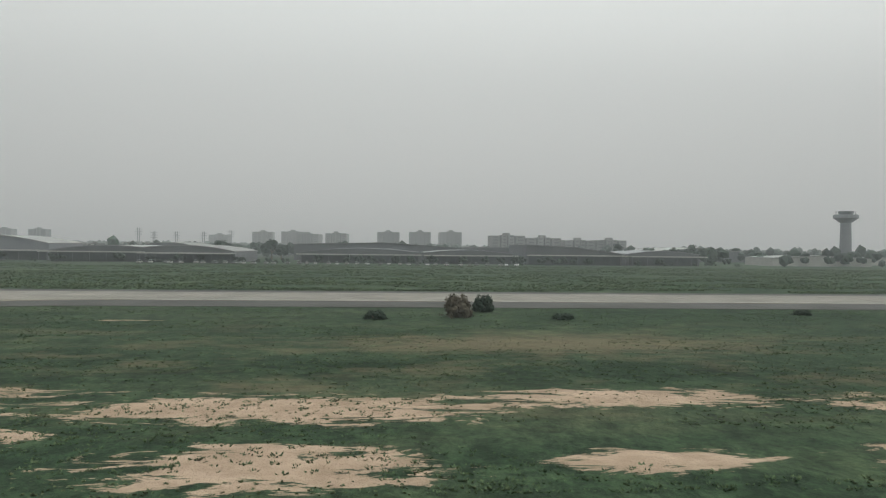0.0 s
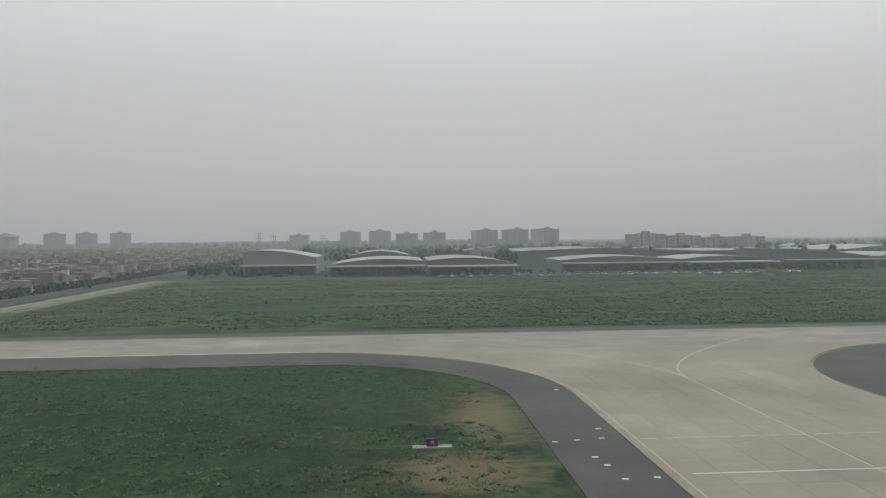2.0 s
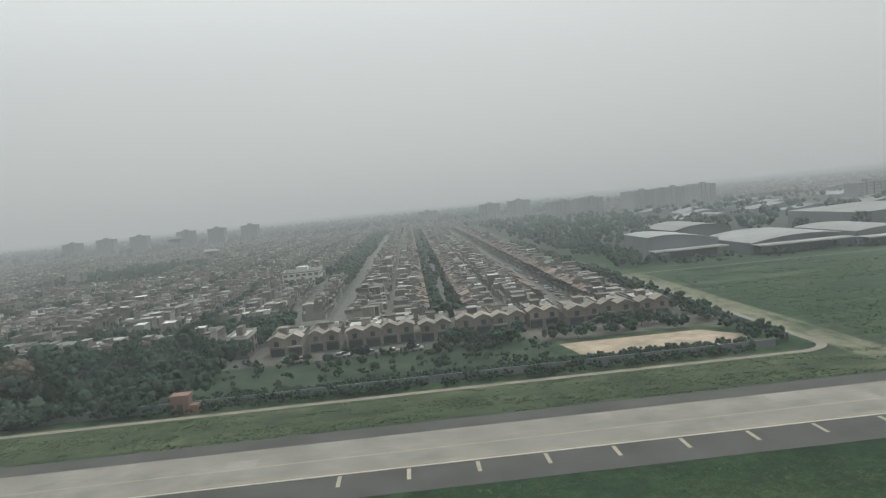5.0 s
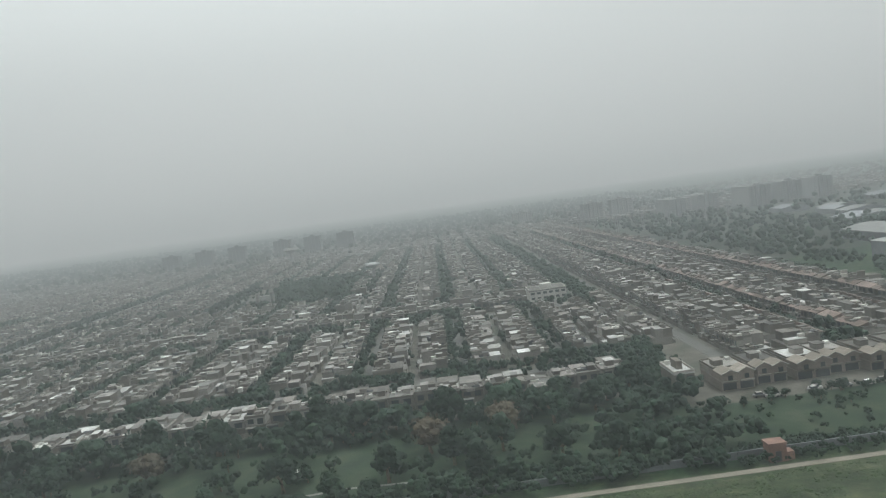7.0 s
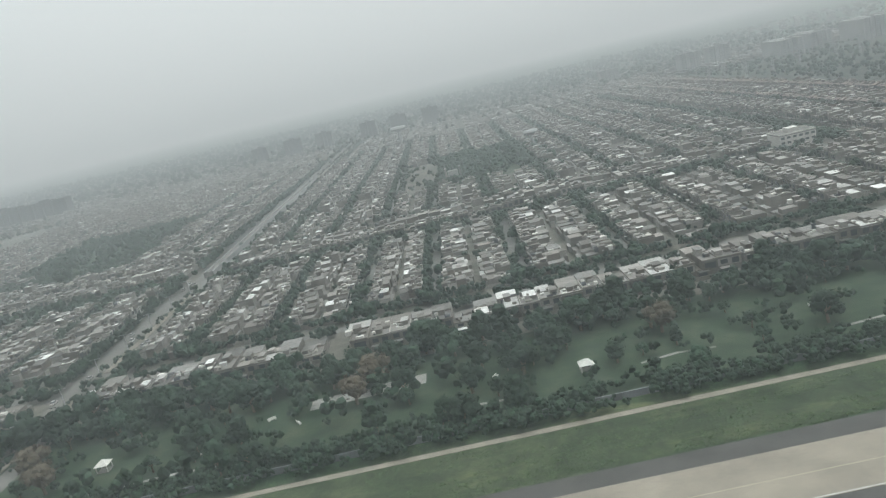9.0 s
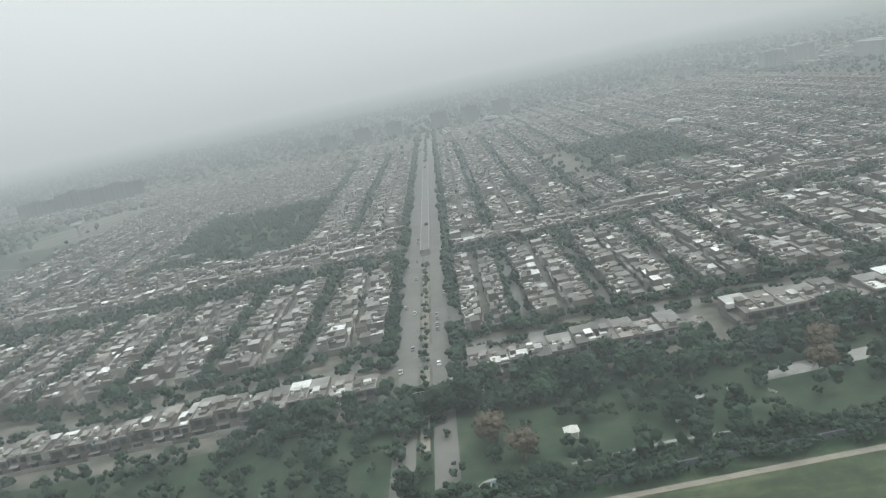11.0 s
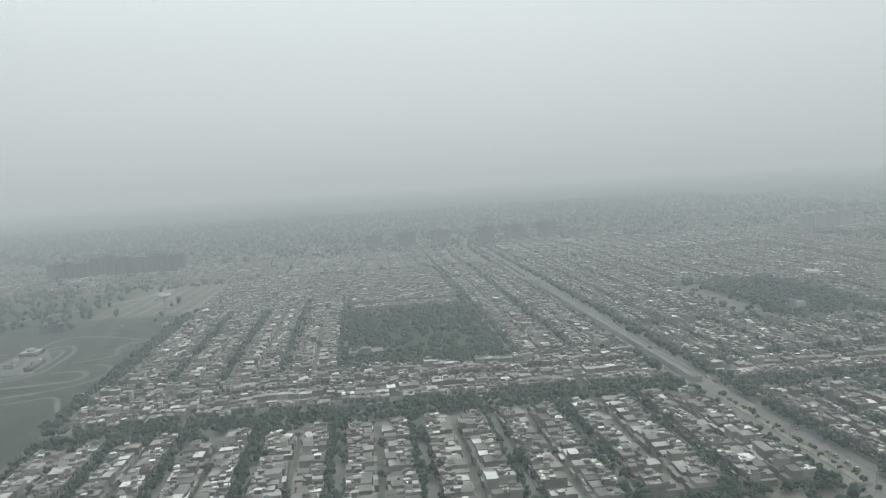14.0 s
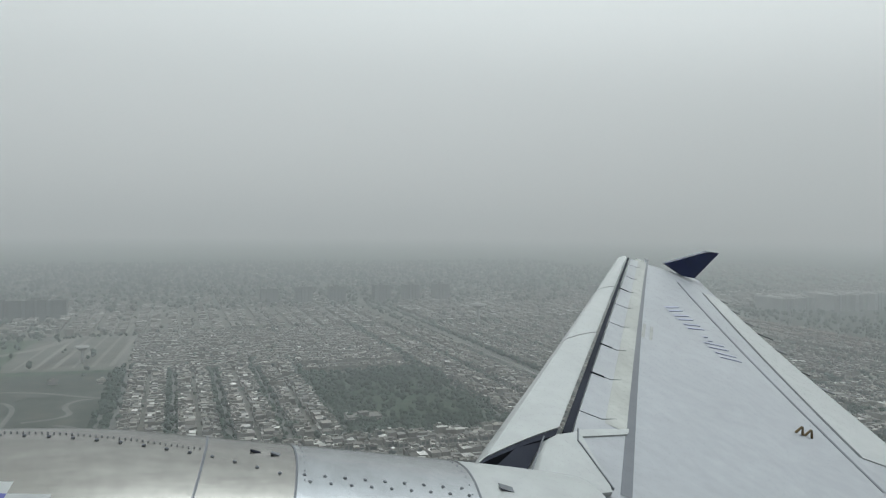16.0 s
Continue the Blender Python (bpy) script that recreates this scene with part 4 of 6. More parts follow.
base = np.stack([gx[:, None] + np.cos(ang) * wid * 0.3, gy[:, None] + np.sin(ang) * wid * 0.3, np.zeros((n, 3))], -1)
side = np.stack([-np.sin(ang) * wid, np.cos(ang) * wid, np.zeros((n, 3))], -1)
tip = base + np.stack([np.cos(ang) * wid * 0.6, np.sin(ang) * wid * 0.6, np.repeat(hgt, 3, 1)], -1)
tv = np.stack([base - side, base + side, tip], 2).reshape(-1, 3)
M["tuft"] = surface("grass_tufts", [(0.3, (0.07, 0.10, 0.05)), (0.7, (0.13, 0.145, 0.08))], 0.3, 4.0, 0.95, vary=0.3, per_island=True)
tagged(new("grass_tufts", mesh_from("grass_tufts", tv, np.arange(len(tv)).reshape(-1, 3), [M["tuft"]])), "tufts of rough green grass beside the runway", "grass", kind="stuff")


# clumps of rough grass that stand out of the turf
def clumps(name, xy, lo, hi, tall, mat, label, seed, blades=9):
    """Each clump is a sheaf of leaning blades."""
    r = np.random.RandomState(seed)
    n = len(xy)
    size = r.uniform(lo, hi, (n, 1))
    a, q = r.uniform(0, 2 * math.pi, (n, blades)), np.sqrt(r.uniform(0, 1, (n, blades))) * size
    foot = np.stack([xy[:, :1] + np.cos(a) * q, xy[:, 1:] + np.sin(a) * q, np.full((n, blades), -0.01)], -1)
    b = r.uniform(0, 2 * math.pi, (n, blades))
    half = np.stack([np.cos(b), np.sin(b), np.zeros((n, blades))], -1) * (size * r.uniform(0.18, 0.4, (n, blades)))[..., None]
    tip = foot + np.stack([np.cos(a), np.sin(a), np.zeros((n, blades))], -1) * (size * 0.5)[..., None]
    tip[..., 2] = tall * r.uniform(0.4, 1.0, (n, 1)) * r.uniform(0.5, 1.0, (n, blades))
    v = np.stack([foot - half, foot + half, tip], 2).reshape(-1, 3)
    return tagged(new(name, mesh_from(name, v, np.arange(len(v)).reshape(-1, 3), [mat])), label, "grass", kind="stuff")


def scattered(n, x0, x1, y0, y1, seed, fx, fy, level):
    """Places in a rectangle, gathered into drifts."""
    r = np.random.RandomState(seed)
    p = np.stack([r.uniform(x0, x1, n), y0 + (y1 - y0) * r.uniform(0, 1, n) ** 1.3], 1)
    return p[np.array([noise.noise(Vector((x * fx, y * fy, 7.7))) > level for x, y in p])]


M["clump"] = surface("rough_grass_clumps", [(0.3, (0.060, 0.098, 0.048)), (0.7, (0.115, 0.150, 0.078))], 0.2, 4.0, 0.95, vary=0.4, per_island=True)
clumps("grass_clumps", scattered(14000, -34, 45, 13, 57, 31, 0.12, 0.3, -0.05), 0.05, 0.15, 0.075, M["clump"], "small clumps of rough grass beside the runway", 1)
clumps("grass_clumps", scattered(26000, -215, -64, 18, 59, 32, 0.1, 0.22, -0.25), 0.09, 0.28, 0.12, M["clump"], "thick clumps of green grass beside the taxiway", 2)
clumps("grass_clumps", scattered(26000, -117.5, 160, 80, 182, 33, 0.06, 0.16, -0.2), 0.22, 0.6, 0.22, M["clump"], "drifts of tall rough grass in the far field", 3)
clumps("grass_clumps", scattered(9000, -330, -118, 78.6, 89.4, 34, 0.15, 0.5, -0.15), 0.12, 0.4, 0.15, M["clump"], "clumps of rough grass along the perimeter track", 4)

# low ridge of rank grass along the far side of the parallel taxiway
spots = [(trng.uniform(-117, 240), 90.5 + trng.uniform(-0.5, 0.5), trng.uniform(0.08, 0.2)) for i in range(1500)]
tree_mass("rank_grass", spots, "clumps of rank dark grass in the field", M["clump"], 0.0, 2)


# ---- colony front row, walls, landmarks ----
def gable_house(x, y, w, d, k):
    ob = thing("duplex_house", "brown plastered duplex house with two pale gables and dark porches", "house", "gabled houses facing the airfield", pose(x, y, 0))
    part("ground_floor", boxes_mesh("ground_floor", [(0, w, 0.9, d, 0, 1.5)], M["brown_wall"]), ob)
    part("upper_floor", boxes_mesh("upper_floor", [(0.1, w - 0.1, 0.6, d * 0.62, 1.5, 2.75)], M["brown_wall"]), ob)
    part("rear_floor", boxes_mesh("rear_floor", [(0.0, w, d * 0.62, d, 1.5, 2.6)], M["plaster"]), ob)
    for i, (a, c) in enumerate(((-0.1, w * 0.5), (w * 0.5, w + 0.1))):
        top, ya, yb = 3.3 + 0.12 * ((k + i) % 2), 0.25 + 0.35 * ((k + i) % 2), d * 0.36
        bm = bmesh.new()
        m = (a + c) / 2
        pts = [(a, ya, 2.62), (c, ya, 2.62), (c, ya, 2.76), (m, ya, top), (a, ya, 2.76)]
        f = bm.faces.new([bm.verts.new(p) for p in pts])
        r = bmesh.ops.extrude_face_region(bm, geom=[f])
        for v in [g for g in r["geom"] if isinstance(g, bmesh.types.BMVert)]:
            v.co.y = yb
        bmesh.ops.recalc_face_normals(bm, faces=bm.faces[:])
        part("gable_wall", bm_mesh("gable_wall", bm, M["brown_wall"]), ob)
        bm = bmesh.new()
        pts = [(a - 0.15, ya - 0.2, 2.74), (m, ya - 0.2, top + 0.04), (c + 0.02, ya - 0.2, 2.74), (c + 0.02, ya - 0.2, 2.86), (m, ya - 0.2, top + 0.16), (a - 0.15, ya - 0.2, 2.86)]
        f = bm.faces.new([bm.verts.new(p) for p in pts])
        r = bmesh.ops.extrude_face_region(bm, geom=[f])
        for v in [g for g in r["geom"] if isinstance(g, bmesh.types.BMVert)]:
            v.co.y = yb + 0.1
        bmesh.ops.recalc_face_normals(bm, faces=bm.faces[:])
        part("gable_roof", bm_mesh("gable_roof", bm, M["gable_tile"]), ob)
        bm = bmesh.new()
        pts = [(a - 0.17, ya - 0.26, 2.80), (m, ya - 0.26, top + 0.1), (c + 0.04, ya - 0.26, 2.80), (c + 0.04, ya - 0.26, 2.9), (m, ya - 0.26, top + 0.2), (a - 0.17, ya - 0.26, 2.9)]
        f = bm.faces.new([bm.verts.new(p) for p in pts])
        r = bmesh.ops.extrude_face_region(bm, geom=[f])
        for v in [g for g in r["geom"] if isinstance(g, bmesh.types.BMVert)]:
            v.co.y = ya - 0.205
        bmesh.ops.recalc_face_normals(bm, faces=bm.faces[:])
        part("gable_trim", bm_mesh("gable_trim", bm, M["white"]), ob)
        # dark panel on the wall, its colour standing in for shade inside the porch
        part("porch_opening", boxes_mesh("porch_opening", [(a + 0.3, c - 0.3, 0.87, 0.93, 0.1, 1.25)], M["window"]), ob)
        part("window", boxes_mesh("window", [(m - 0.35, m + 0.35, ya - 0.03, ya + 0.1, 1.75, 2.5)], M["window"]), ob)
        part("balcony", boxes_mesh("balcony", [(a + 0.3, c - 0.3, 0.15, 0.6, 1.42, 1.62)], M["plaster"]), ob)
    part("rear_roof", boxes_mesh("rear_roof", [(-0.05, w + 0.05, d * 0.37, d + 0.05, 2.76, 2.86)], M["roof"]), ob)
    u = 0.15 + 0.12 * (k % 3)
    room = part("stair_room", boxes_mesh("stair_room", [(w * u, w * (u + 0.28), d * 0.55, d * 0.75, 2.86, 3.75)], M["plaster"]), ob)
    part("stair_roof", boxes_mesh("stair_roof", [(w * u - 0.15, w * (u + 0.28) + 0.15, d * 0.53, d * 0.77, 3.75, 3.84)], M["roof"]), room)
    part("parapet", ring_mesh("parapet", -0.05, w + 0.05, d * 0.38, d + 0.05, 2.86, 3.15, 0.12, 0.12, M["plaster"]), ob)
    part("water_tank", boxes_mesh("water_tank", [(w * 0.72, w * 0.86, d * 0.8, d * 0.9, 2.86, 3.35)], M["white"]), ob)
    return ob


for i in range(11):
    gable_house(-197 + i * 5.85 + 0.2 * (i % 3), 121.6 + (0.0, 1.1, 0.4, 1.6)[i % 4], (5.2, 4.8, 5.4)[i % 3], 10.4, i)

# red tiled eaves along the streets of this colony
bm = bmesh.new()
for x, s in ((-143, 1), (-150, -1), (-165, 1), (-171.5, -1)):
    y = 140.0
    while y < 680:
        long, z = trng.uniform(2.4, 3.4), trng.uniform(-0.15, 0.12)
        wide = trng.choice((1.2, 1.7, 1.9, 0.5))
        v = [bm.verts.new(p) for p in ((x - s * 0.3, y, 3.1 + z), (x - s * 0.3, y + long, 3.1 + z), (x + s * wide, y + long, 3.1 + z + 0.38 * wide), (x + s * wide, y, 3.1 + z + 0.38 * wide), (x + s * wide, y, 3.0), (x + s * wide, y + long, 3.0))]
        for f in ((0, 1, 2, 3), (3, 2, 5, 4), (0, 3, 4), (1, 5, 2), (0, 4, 5, 1)):
            bm.faces.new([v[k] for k in f])
        y += long + trng.choice((0.05, 0.05, 0.3, 1.2))
bmesh.ops.recalc_face_normals(bm, faces=bm.faces[:])
tagged(new("tiled_eaves", bm_mesh("tiled_eaves", bm, M["tile"])), "faded red clay tiled eaves over the house fronts", "roof", kind="stuff")

wall = thing("boundary_wall", "long grey plastered boundary wall round the colony", "wall")
for i in range(60):
    part("wall_panel", boxes_mesh("wall_panel", [(-430 + i * 5, -425.06 + i * 5, 94.3, 94.5, 0, 0.95)], M["sheet_dark"]), wall)
for i in range(40):
    part("wall_panel", boxes_mesh("wall_panel", [(-127.2, -127.0, 97 + i * 5, 101.94 + i * 5, 0, 0.95)], M["sheet_dark"]), wall)
sheet("bare_plot", [(-154, 109.5), (-152.4, 99.4), (-131.6, 97.6), (-130, 103.2), (-134, 109.4)], 0.03, M["soil"], "bare sandy building plot beside the houses", "plot", 0.08)


def block_building(name, label, x0, x1, y0, y1, floors, fh, mat, cols, groups=""):
    """A plain block with bands of windows on each floor, a parapet and a roof room."""
    ob = thing(name, label, "building", groups)
    h = floors * fh
    part("wall_shell", boxes_mesh("wall_shell", [(x0, x1, y0, y1, 0, h)], mat), ob)
    part("roof", boxes_mesh("roof", [(x0 - 0.1, x1 + 0.1, y0 - 0.1, y1 + 0.1, h, h + 0.25)], M["roof"]), ob)
    part("roof_room", boxes_mesh("roof_room", [(x0 + (x1 - x0) * 0.35, x0 + (x1 - x0) * 0.65, y0 + (y1 - y0) * 0.3, y0 + (y1 - y0) * 0.7, h + 0.25, h + 1.6)], mat), ob)
    for k in range(floors):
        z = k * fh
        wdt = (x1 - x0) / cols
        for c in range(cols):
            part("window", boxes_mesh("window", [(x0 + wdt * (c + 0.2), x0 + wdt * (c + 0.8), y0 - 0.04, y0 + 0.2, z + fh * 0.35, z + fh * 0.8)], M["window"]), ob)
        side = max(2, int((y1 - y0) / 2.2))
        dep = (y1 - y0) / side
        for c in range(side):
            part("window", boxes_mesh("window", [(x1 - 0.2, x1 + 0.04, y0 + dep * (c + 0.25), y0 + dep * (c + 0.75), z + fh * 0.3, z + fh * 0.8)], M["window"]), ob)
    part("parapet", ring_mesh("parapet", x0 - 0.1, x1 + 0.1, y0 - 0.1, y1 + 0.1, h + 0.25, h + 0.6, 0.15, 0.15, mat), ob)
    part("water_tank", boxes_mesh("water_tank", [(x0 + 0.5, x0 + 1.3, y1 - 1.4, y1 - 0.6, h + 0.25, h + 0.9)], M["white"]), ob)
    return ob


block_building("corner_building", "pale two-storey building with dark windows beside a lane", -203.8, -200.6, 124, 131.5, 2, 1.6, M["plaster"], 2)
block_building("school_building", "pale three-storey public building among houses", -212.5, -201.5, 233, 242, 3, 1.5, M["white"], 6)
block_building("school_building", "long pale two-storey building by the park", -503, -490, 304, 312, 2, 1.5, M["roof"], 7)


def tower(x0, x1, y, h, label="hazy grey apartment tower block", deep=12, mat="tower"):
    """A tower block of stacked floors in three bays of unequal height."""
    ob = thing("apartment_tower", label, "building", "apartment towers on the skyline")
    w = x1 - x0
    part("core", boxes_mesh("core", [(x0 + w * 0.04, x1 - w * 0.04, y + 1.6, y + deep - 1.0, 0, h * 0.96)], M["tower_window"]), ob)
    for i, (a, c, k) in enumerate(((0, 0.26, 0.97), (0.32, 0.48, 1.0), (0.52, 0.68, 1.0), (0.74, 1.0, 0.97))):
        yy = y + (0.5, 0.0, 0.0, 0.5)[i]
        part("bay", boxes_mesh("bay", [(x0 + w * a, x0 + w * c, yy, yy + deep, 0, h * k)], M[mat]), ob)
        floors = max(4, int(h / 1.45))
        for f in range(floors):
            z = h * k * (f + 0.3) / floors
            part("window", boxes_mesh("window", [(x0 + w * (a + (c - a) * 0.22), x0 + w * (a + (c - a) * 0.78), yy - 0.08, yy + 0.3, z, z + h * k / floors * 0.4)], M["tower_window"]), ob)
    part("roof_room", boxes_mesh("roof_room", [(x0 + w * 0.4, x0 + w * 0.58, y + 3, y + 8, h, h + 1.1)], M[mat]), ob)
    return ob


for x, h in ((-484, 15.5), (-453, 16.5), (-422.5, 16.5), (-380, 17), (-351.5, 17), (-321, 17)):
    tower(x - 7.5, x + 7.5, 723, h, mat="tower_dark")
tower(-164.5, -147, 709, 13.5)
tower(-113.5, -97, 640, 15.5)
tower(-90, -72, 640, 16)
for x0, x1, h in ((-68, -52, 13), (-47, -32, 13.6), (-10, 6, 15), (13.5, 28.5, 15.3), (36, 51, 15.5)):
    tower(x0, x1, 556, h, "long grey apartment block on the skyline", 34)
for x0, x1, h in ((49, 66, 10.6), (67, 84, 9.6), (86, 101, 8.6), (102, 117, 8.8)):
    tower(x0, x1, 376, h, "grey unfinished apartment block above the sheds")
for x0, x1, h in ((-745, -715, 14), (-712, -682, 17), (-680, -640, 16)):
    tower(x0, x1, 655, h, "dark brownish apartment complex beyond the colony", mat="tower_brown")


def mushroom_tower(x, y, h, label):
    ob = thing("water_tower", label, "water tower", at=pose(x, y, 0))
    bm = bmesh.new()
    bmesh.ops.create_cone(bm, cap_ends=True, segments=16, radius1=h * 0.11, radius2=h * 0.08, depth=h * 0.75, matrix=Matrix.Translation((0, 0, h * 0.375)))
    part("shaft", bm_mesh("shaft", bm, M["tower"]), ob)
    bm = bmesh.new()
    bmesh.ops.create_cone(bm, cap_ends=True, segments=20, radius1=h * 0.1, radius2=h * 0.42, depth=h * 0.18, matrix=Matrix.Translation((0, 0, h * 0.83)))
    bmesh.ops.create_cone(bm, cap_ends=True, segments=20, radius1=h * 0.42, radius2=h * 0.36, depth=h * 0.1, matrix=Matrix.Translation((0, 0, h * 0.972)))
    part("tank", bm_mesh("tank", bm, M["tower"]), ob)


mushroom_tower(-344, 573, 14, "grey concrete mushroom-shaped water tower")
mushroom_tower(-270, 380, 9, "pale flat-topped water tower by the park")
mushroom_tower(-610, 470, 9, "grey concrete mushroom-shaped water tower")

# arch monument in the inner park
arch_ob = thing("park_arch", "dark block framed by pale pillars in the park", "monument", at=pose(-311, 322, 0))
part("block", boxes_mesh("block", [(-2.4, 2.0, 0.5, 3.5, 0, 5.6)], M["tower"]), arch_ob)
for x in (-3.6, 2.4):
    part("pillar", boxes_mesh("pillar", [(x, x + 0.9, 0, 4, 0, 6.8)], M["roof"]), arch_ob)

# control tower
ct = thing("control_tower", "grey concrete airport control tower with flared top", "tower", at=pose(159.4, 260, 0))
bm = bmesh.new()
bmesh.ops.create_cone(bm, cap_ends=True, segments=16, radius1=2.1, radius2=1.75, depth=14.5, matrix=Matrix.Translation((0, 0, 7.25)))
part("shaft", bm_mesh("shaft", bm, M["sheet"]), ct)
bm = bmesh.new()
bmesh.ops.create_cone(bm, cap_ends=True, segments=16, radius1=1.8, radius2=4.0, depth=1.6, matrix=Matrix.Translation((0, 0, 15.2)))
bmesh.ops.create_cone(bm, cap_ends=True, segments=16, radius1=4.1, radius2=4.1, depth=1.3, matrix=Matrix.Translation((0, 0, 16.6)))
part("gallery", bm_mesh("gallery", bm, M["sheet"]), ct)
bm = bmesh.new()
bmesh.ops.create_cone(bm, cap_ends=True, segments=12, radius1=2.2, radius2=2.6, depth=1.2, matrix=Matrix.Translation((0, 0, 17.85)))
part("cab", bm_mesh("cab", bm, M["window"]), ct)
for k in range(4):
    part("antenna", boxes_mesh("antenna", [(math.cos(k * 1.57) * 3.6 - 0.08, math.cos(k * 1.57) * 3.6 + 0.08, math.sin(k * 1.57) * 3.6 - 0.08, math.sin(k * 1.57) * 3.6 + 0.08, 17.25, 18.6)], M["steel"]), ct)


# ---- sheds and hangar beyond the field ----
def curved_shed(name, label, x0, x1, y0, y1, profile, wall_mat, roof_mat, canopy=None):
    """A shed whose end wall faces the field; profile: heights across the width."""
    ob = thing(name, label, "hangar" if name == "hangar" else "shed", "sheds beside the airfield")
    n = len(profile) - 1
    xs = [x0 + (x1 - x0) * i / n for i in range(n + 1)]
    bm = bmesh.new()
    lo0, hi0 = [bm.verts.new((x, y0, 0)) for x in xs], [bm.verts.new((x, y0, z)) for x, z in zip(xs, profile)]
    lo1, hi1 = [bm.verts.new((x, y1, 0)) for x in xs], [bm.verts.new((x, y1, z)) for x, z in zip(xs, profile)]
    for i in range(n):
        bm.faces.new((lo0[i], lo0[i + 1], hi0[i + 1], hi0[i]))
        bm.faces.new((lo1[i + 1], lo1[i], hi1[i], hi1[i + 1]))
    bm.faces.new((lo0[0], hi0[0], hi1[0], lo1[0]))
    bm.faces.new((lo0[n], lo1[n], hi1[n], hi0[n]))
    part("wall_shell", bm_mesh("wall_shell", bm, wall_mat), ob)
    bm = bmesh.new()
    a = [bm.verts.new((x, y0 - 0.4, z + 0.05)) for x, z in zip(xs, profile)]
    c = [bm.verts.new((x, y1 + 0.4, z + 0.05)) for x, z in zip(xs, profile)]
    for i in range(n):
        bm.faces.new((a[i], a[i + 1], c[i + 1], c[i]))
    r = bmesh.ops.extrude_face_region(bm, geom=bm.faces[:])
    for v in [g for g in r["geom"] if isinstance(g, bmesh.types.BMVert)]:
        v.co.z += 0.18
    bmesh.ops.recalc_face_normals(bm, faces=bm.faces[:])
    part("roof", bm_mesh("roof", bm, roof_mat), ob)
    if canopy:
        cy, cz = canopy
        part("canopy", boxes_mesh("canopy", [(x0 - 0.3, x1 + 0.3, y0 - cy, y0 - 0.45, cz, cz + 0.12)], M["sheet_pale"]), ob)
        part("fascia", boxes_mesh("fascia", [(x0 - 0.3, x1 + 0.3, y0 - cy - 0.08, y0 - cy, cz - 0.12, cz + 0.2)], M["white"]), ob)
        # no hollow here: a dark panel paints the shade under the canopy
        part("bay_shade_panel", boxes_mesh("bay_shade_panel", [(x0 + 0.5, x1 - 0.5, y0 - 0.06, y0 - 0.01, 0.05, cz - 0.2)], M["window"]), ob)
        k = max(2, int((x1 - x0) / 4))
        for i in range(k + 1):
            x = x0 + (x1 - x0) * i / k
            part("post", boxes_mesh("post", [(x - 0.04, x + 0.04, y0 - cy + 0.1, y0 - cy + 0.18, 0, cz)], M["sheet_dark"]), ob)
    return ob


def vault(lo, hi, n=10, lean=0.5):
    return [lo + (hi - lo) * max(0.0, 1 - ((i / n - lean) / max(lean, 1 - lean)) ** 2) for i in range(n + 1)]


curved_shed("hangar", "grey metal hangar with curved roof and front canopy", -109.5, -90.0, 209, 232, [6.0, 6.25, 6.35, 6.35, 6.25, 6.05, 5.8, 5.5, 5.15, 4.75, 4.35], M["sheet"], M["sheet_pale"], (6, 2.6))
curved_shed("warehouse", "dark low warehouse with pale front canopy", -85.5, -61.5, 199, 232, vault(2.6, 4.0, lean=0.6), M["sheet_dark"], M["sheet_dull"], (6, 2.5))
curved_shed("warehouse", "grey low warehouse with curved roof and canopy", -60.5, -38.5, 194, 226, vault(2.7, 4.2, lean=0.4), M["sheet_dark"], M["sheet_dull"], (6, 2.4))
curved_shed("warehouse", "large shed with wide pale gabled roof", -30, 26, 242, 290, vault(3.8, 5.6, 2, 0.4), M["sheet_dark"], M["sheet_dull"])
curved_shed("warehouse", "long pale-roofed shed behind the yards", 27, 66, 236, 280, vault(3.4, 4.6, 2, 0.3), M["sheet_dark"], M["sheet_dull"])
curved_shed("warehouse", "dark brown low workshop with open front", -24, 8, 206, 228, vault(2.8, 3.8, 4), M["sheet_dark"], M["sheet"], (5, 2.3))
curved_shed("warehouse", "low workshop with bright white front canopy", 9, 33, 205, 226, vault(2.8, 3.6, 4), M["sheet_dark"], M["sheet"], (7, 2.3))
curved_shed("warehouse", "open-fronted shed with pale sloping roof", 36, 62, 202, 232, vault(3.0, 5.2, 2, 0.0), M["sheet_dark"], M["sheet_dull"], (4, 2.6))
curved_shed("warehouse", "open-fronted grey shed on steel posts", 64, 84, 204, 230, vault(3.0, 3.9, 4), M["sheet_dark"], M["sheet"], (5, 2.5))
curved_shed("warehouse", "hazy pale-roofed shed among trees", 92, 130, 270, 310, vault(3.4, 5.0, 2), M["sheet_dark"], M["sheet_pale"])
curved_shed("warehouse", "hazy pale-roofed shed among trees", 110, 140, 215, 232, vault(2.2, 3.0, 2), M["white"], M["sheet_pale"])
curved_shed("warehouse", "low pale building near the control tower", 146, 168, 240, 252, vault(2.0, 2.4, 2), M["white"], M["sheet_pale"])
curved_shed("warehouse", "grey shed beside the hangar in trees", -84, -64, 262, 296, vault(3.4, 5.0, 4), M["sheet_dark"], M["sheet_dull"])
wrng = random.Random(21)
for i in range(26):
    x, y = wrng.uniform(-60, 160), wrng.uniform(310, 470)
    w, d = wrng.uniform(10, 26), wrng.uniform(10, 22)
    curved_shed("warehouse", "hazy low industrial building beyond the sheds", x, x + w, y, y + d, vault(2.5, 4.0, 2), M["sheet"], wrng.choice((M["sheet_dull"], M["sheet"])))

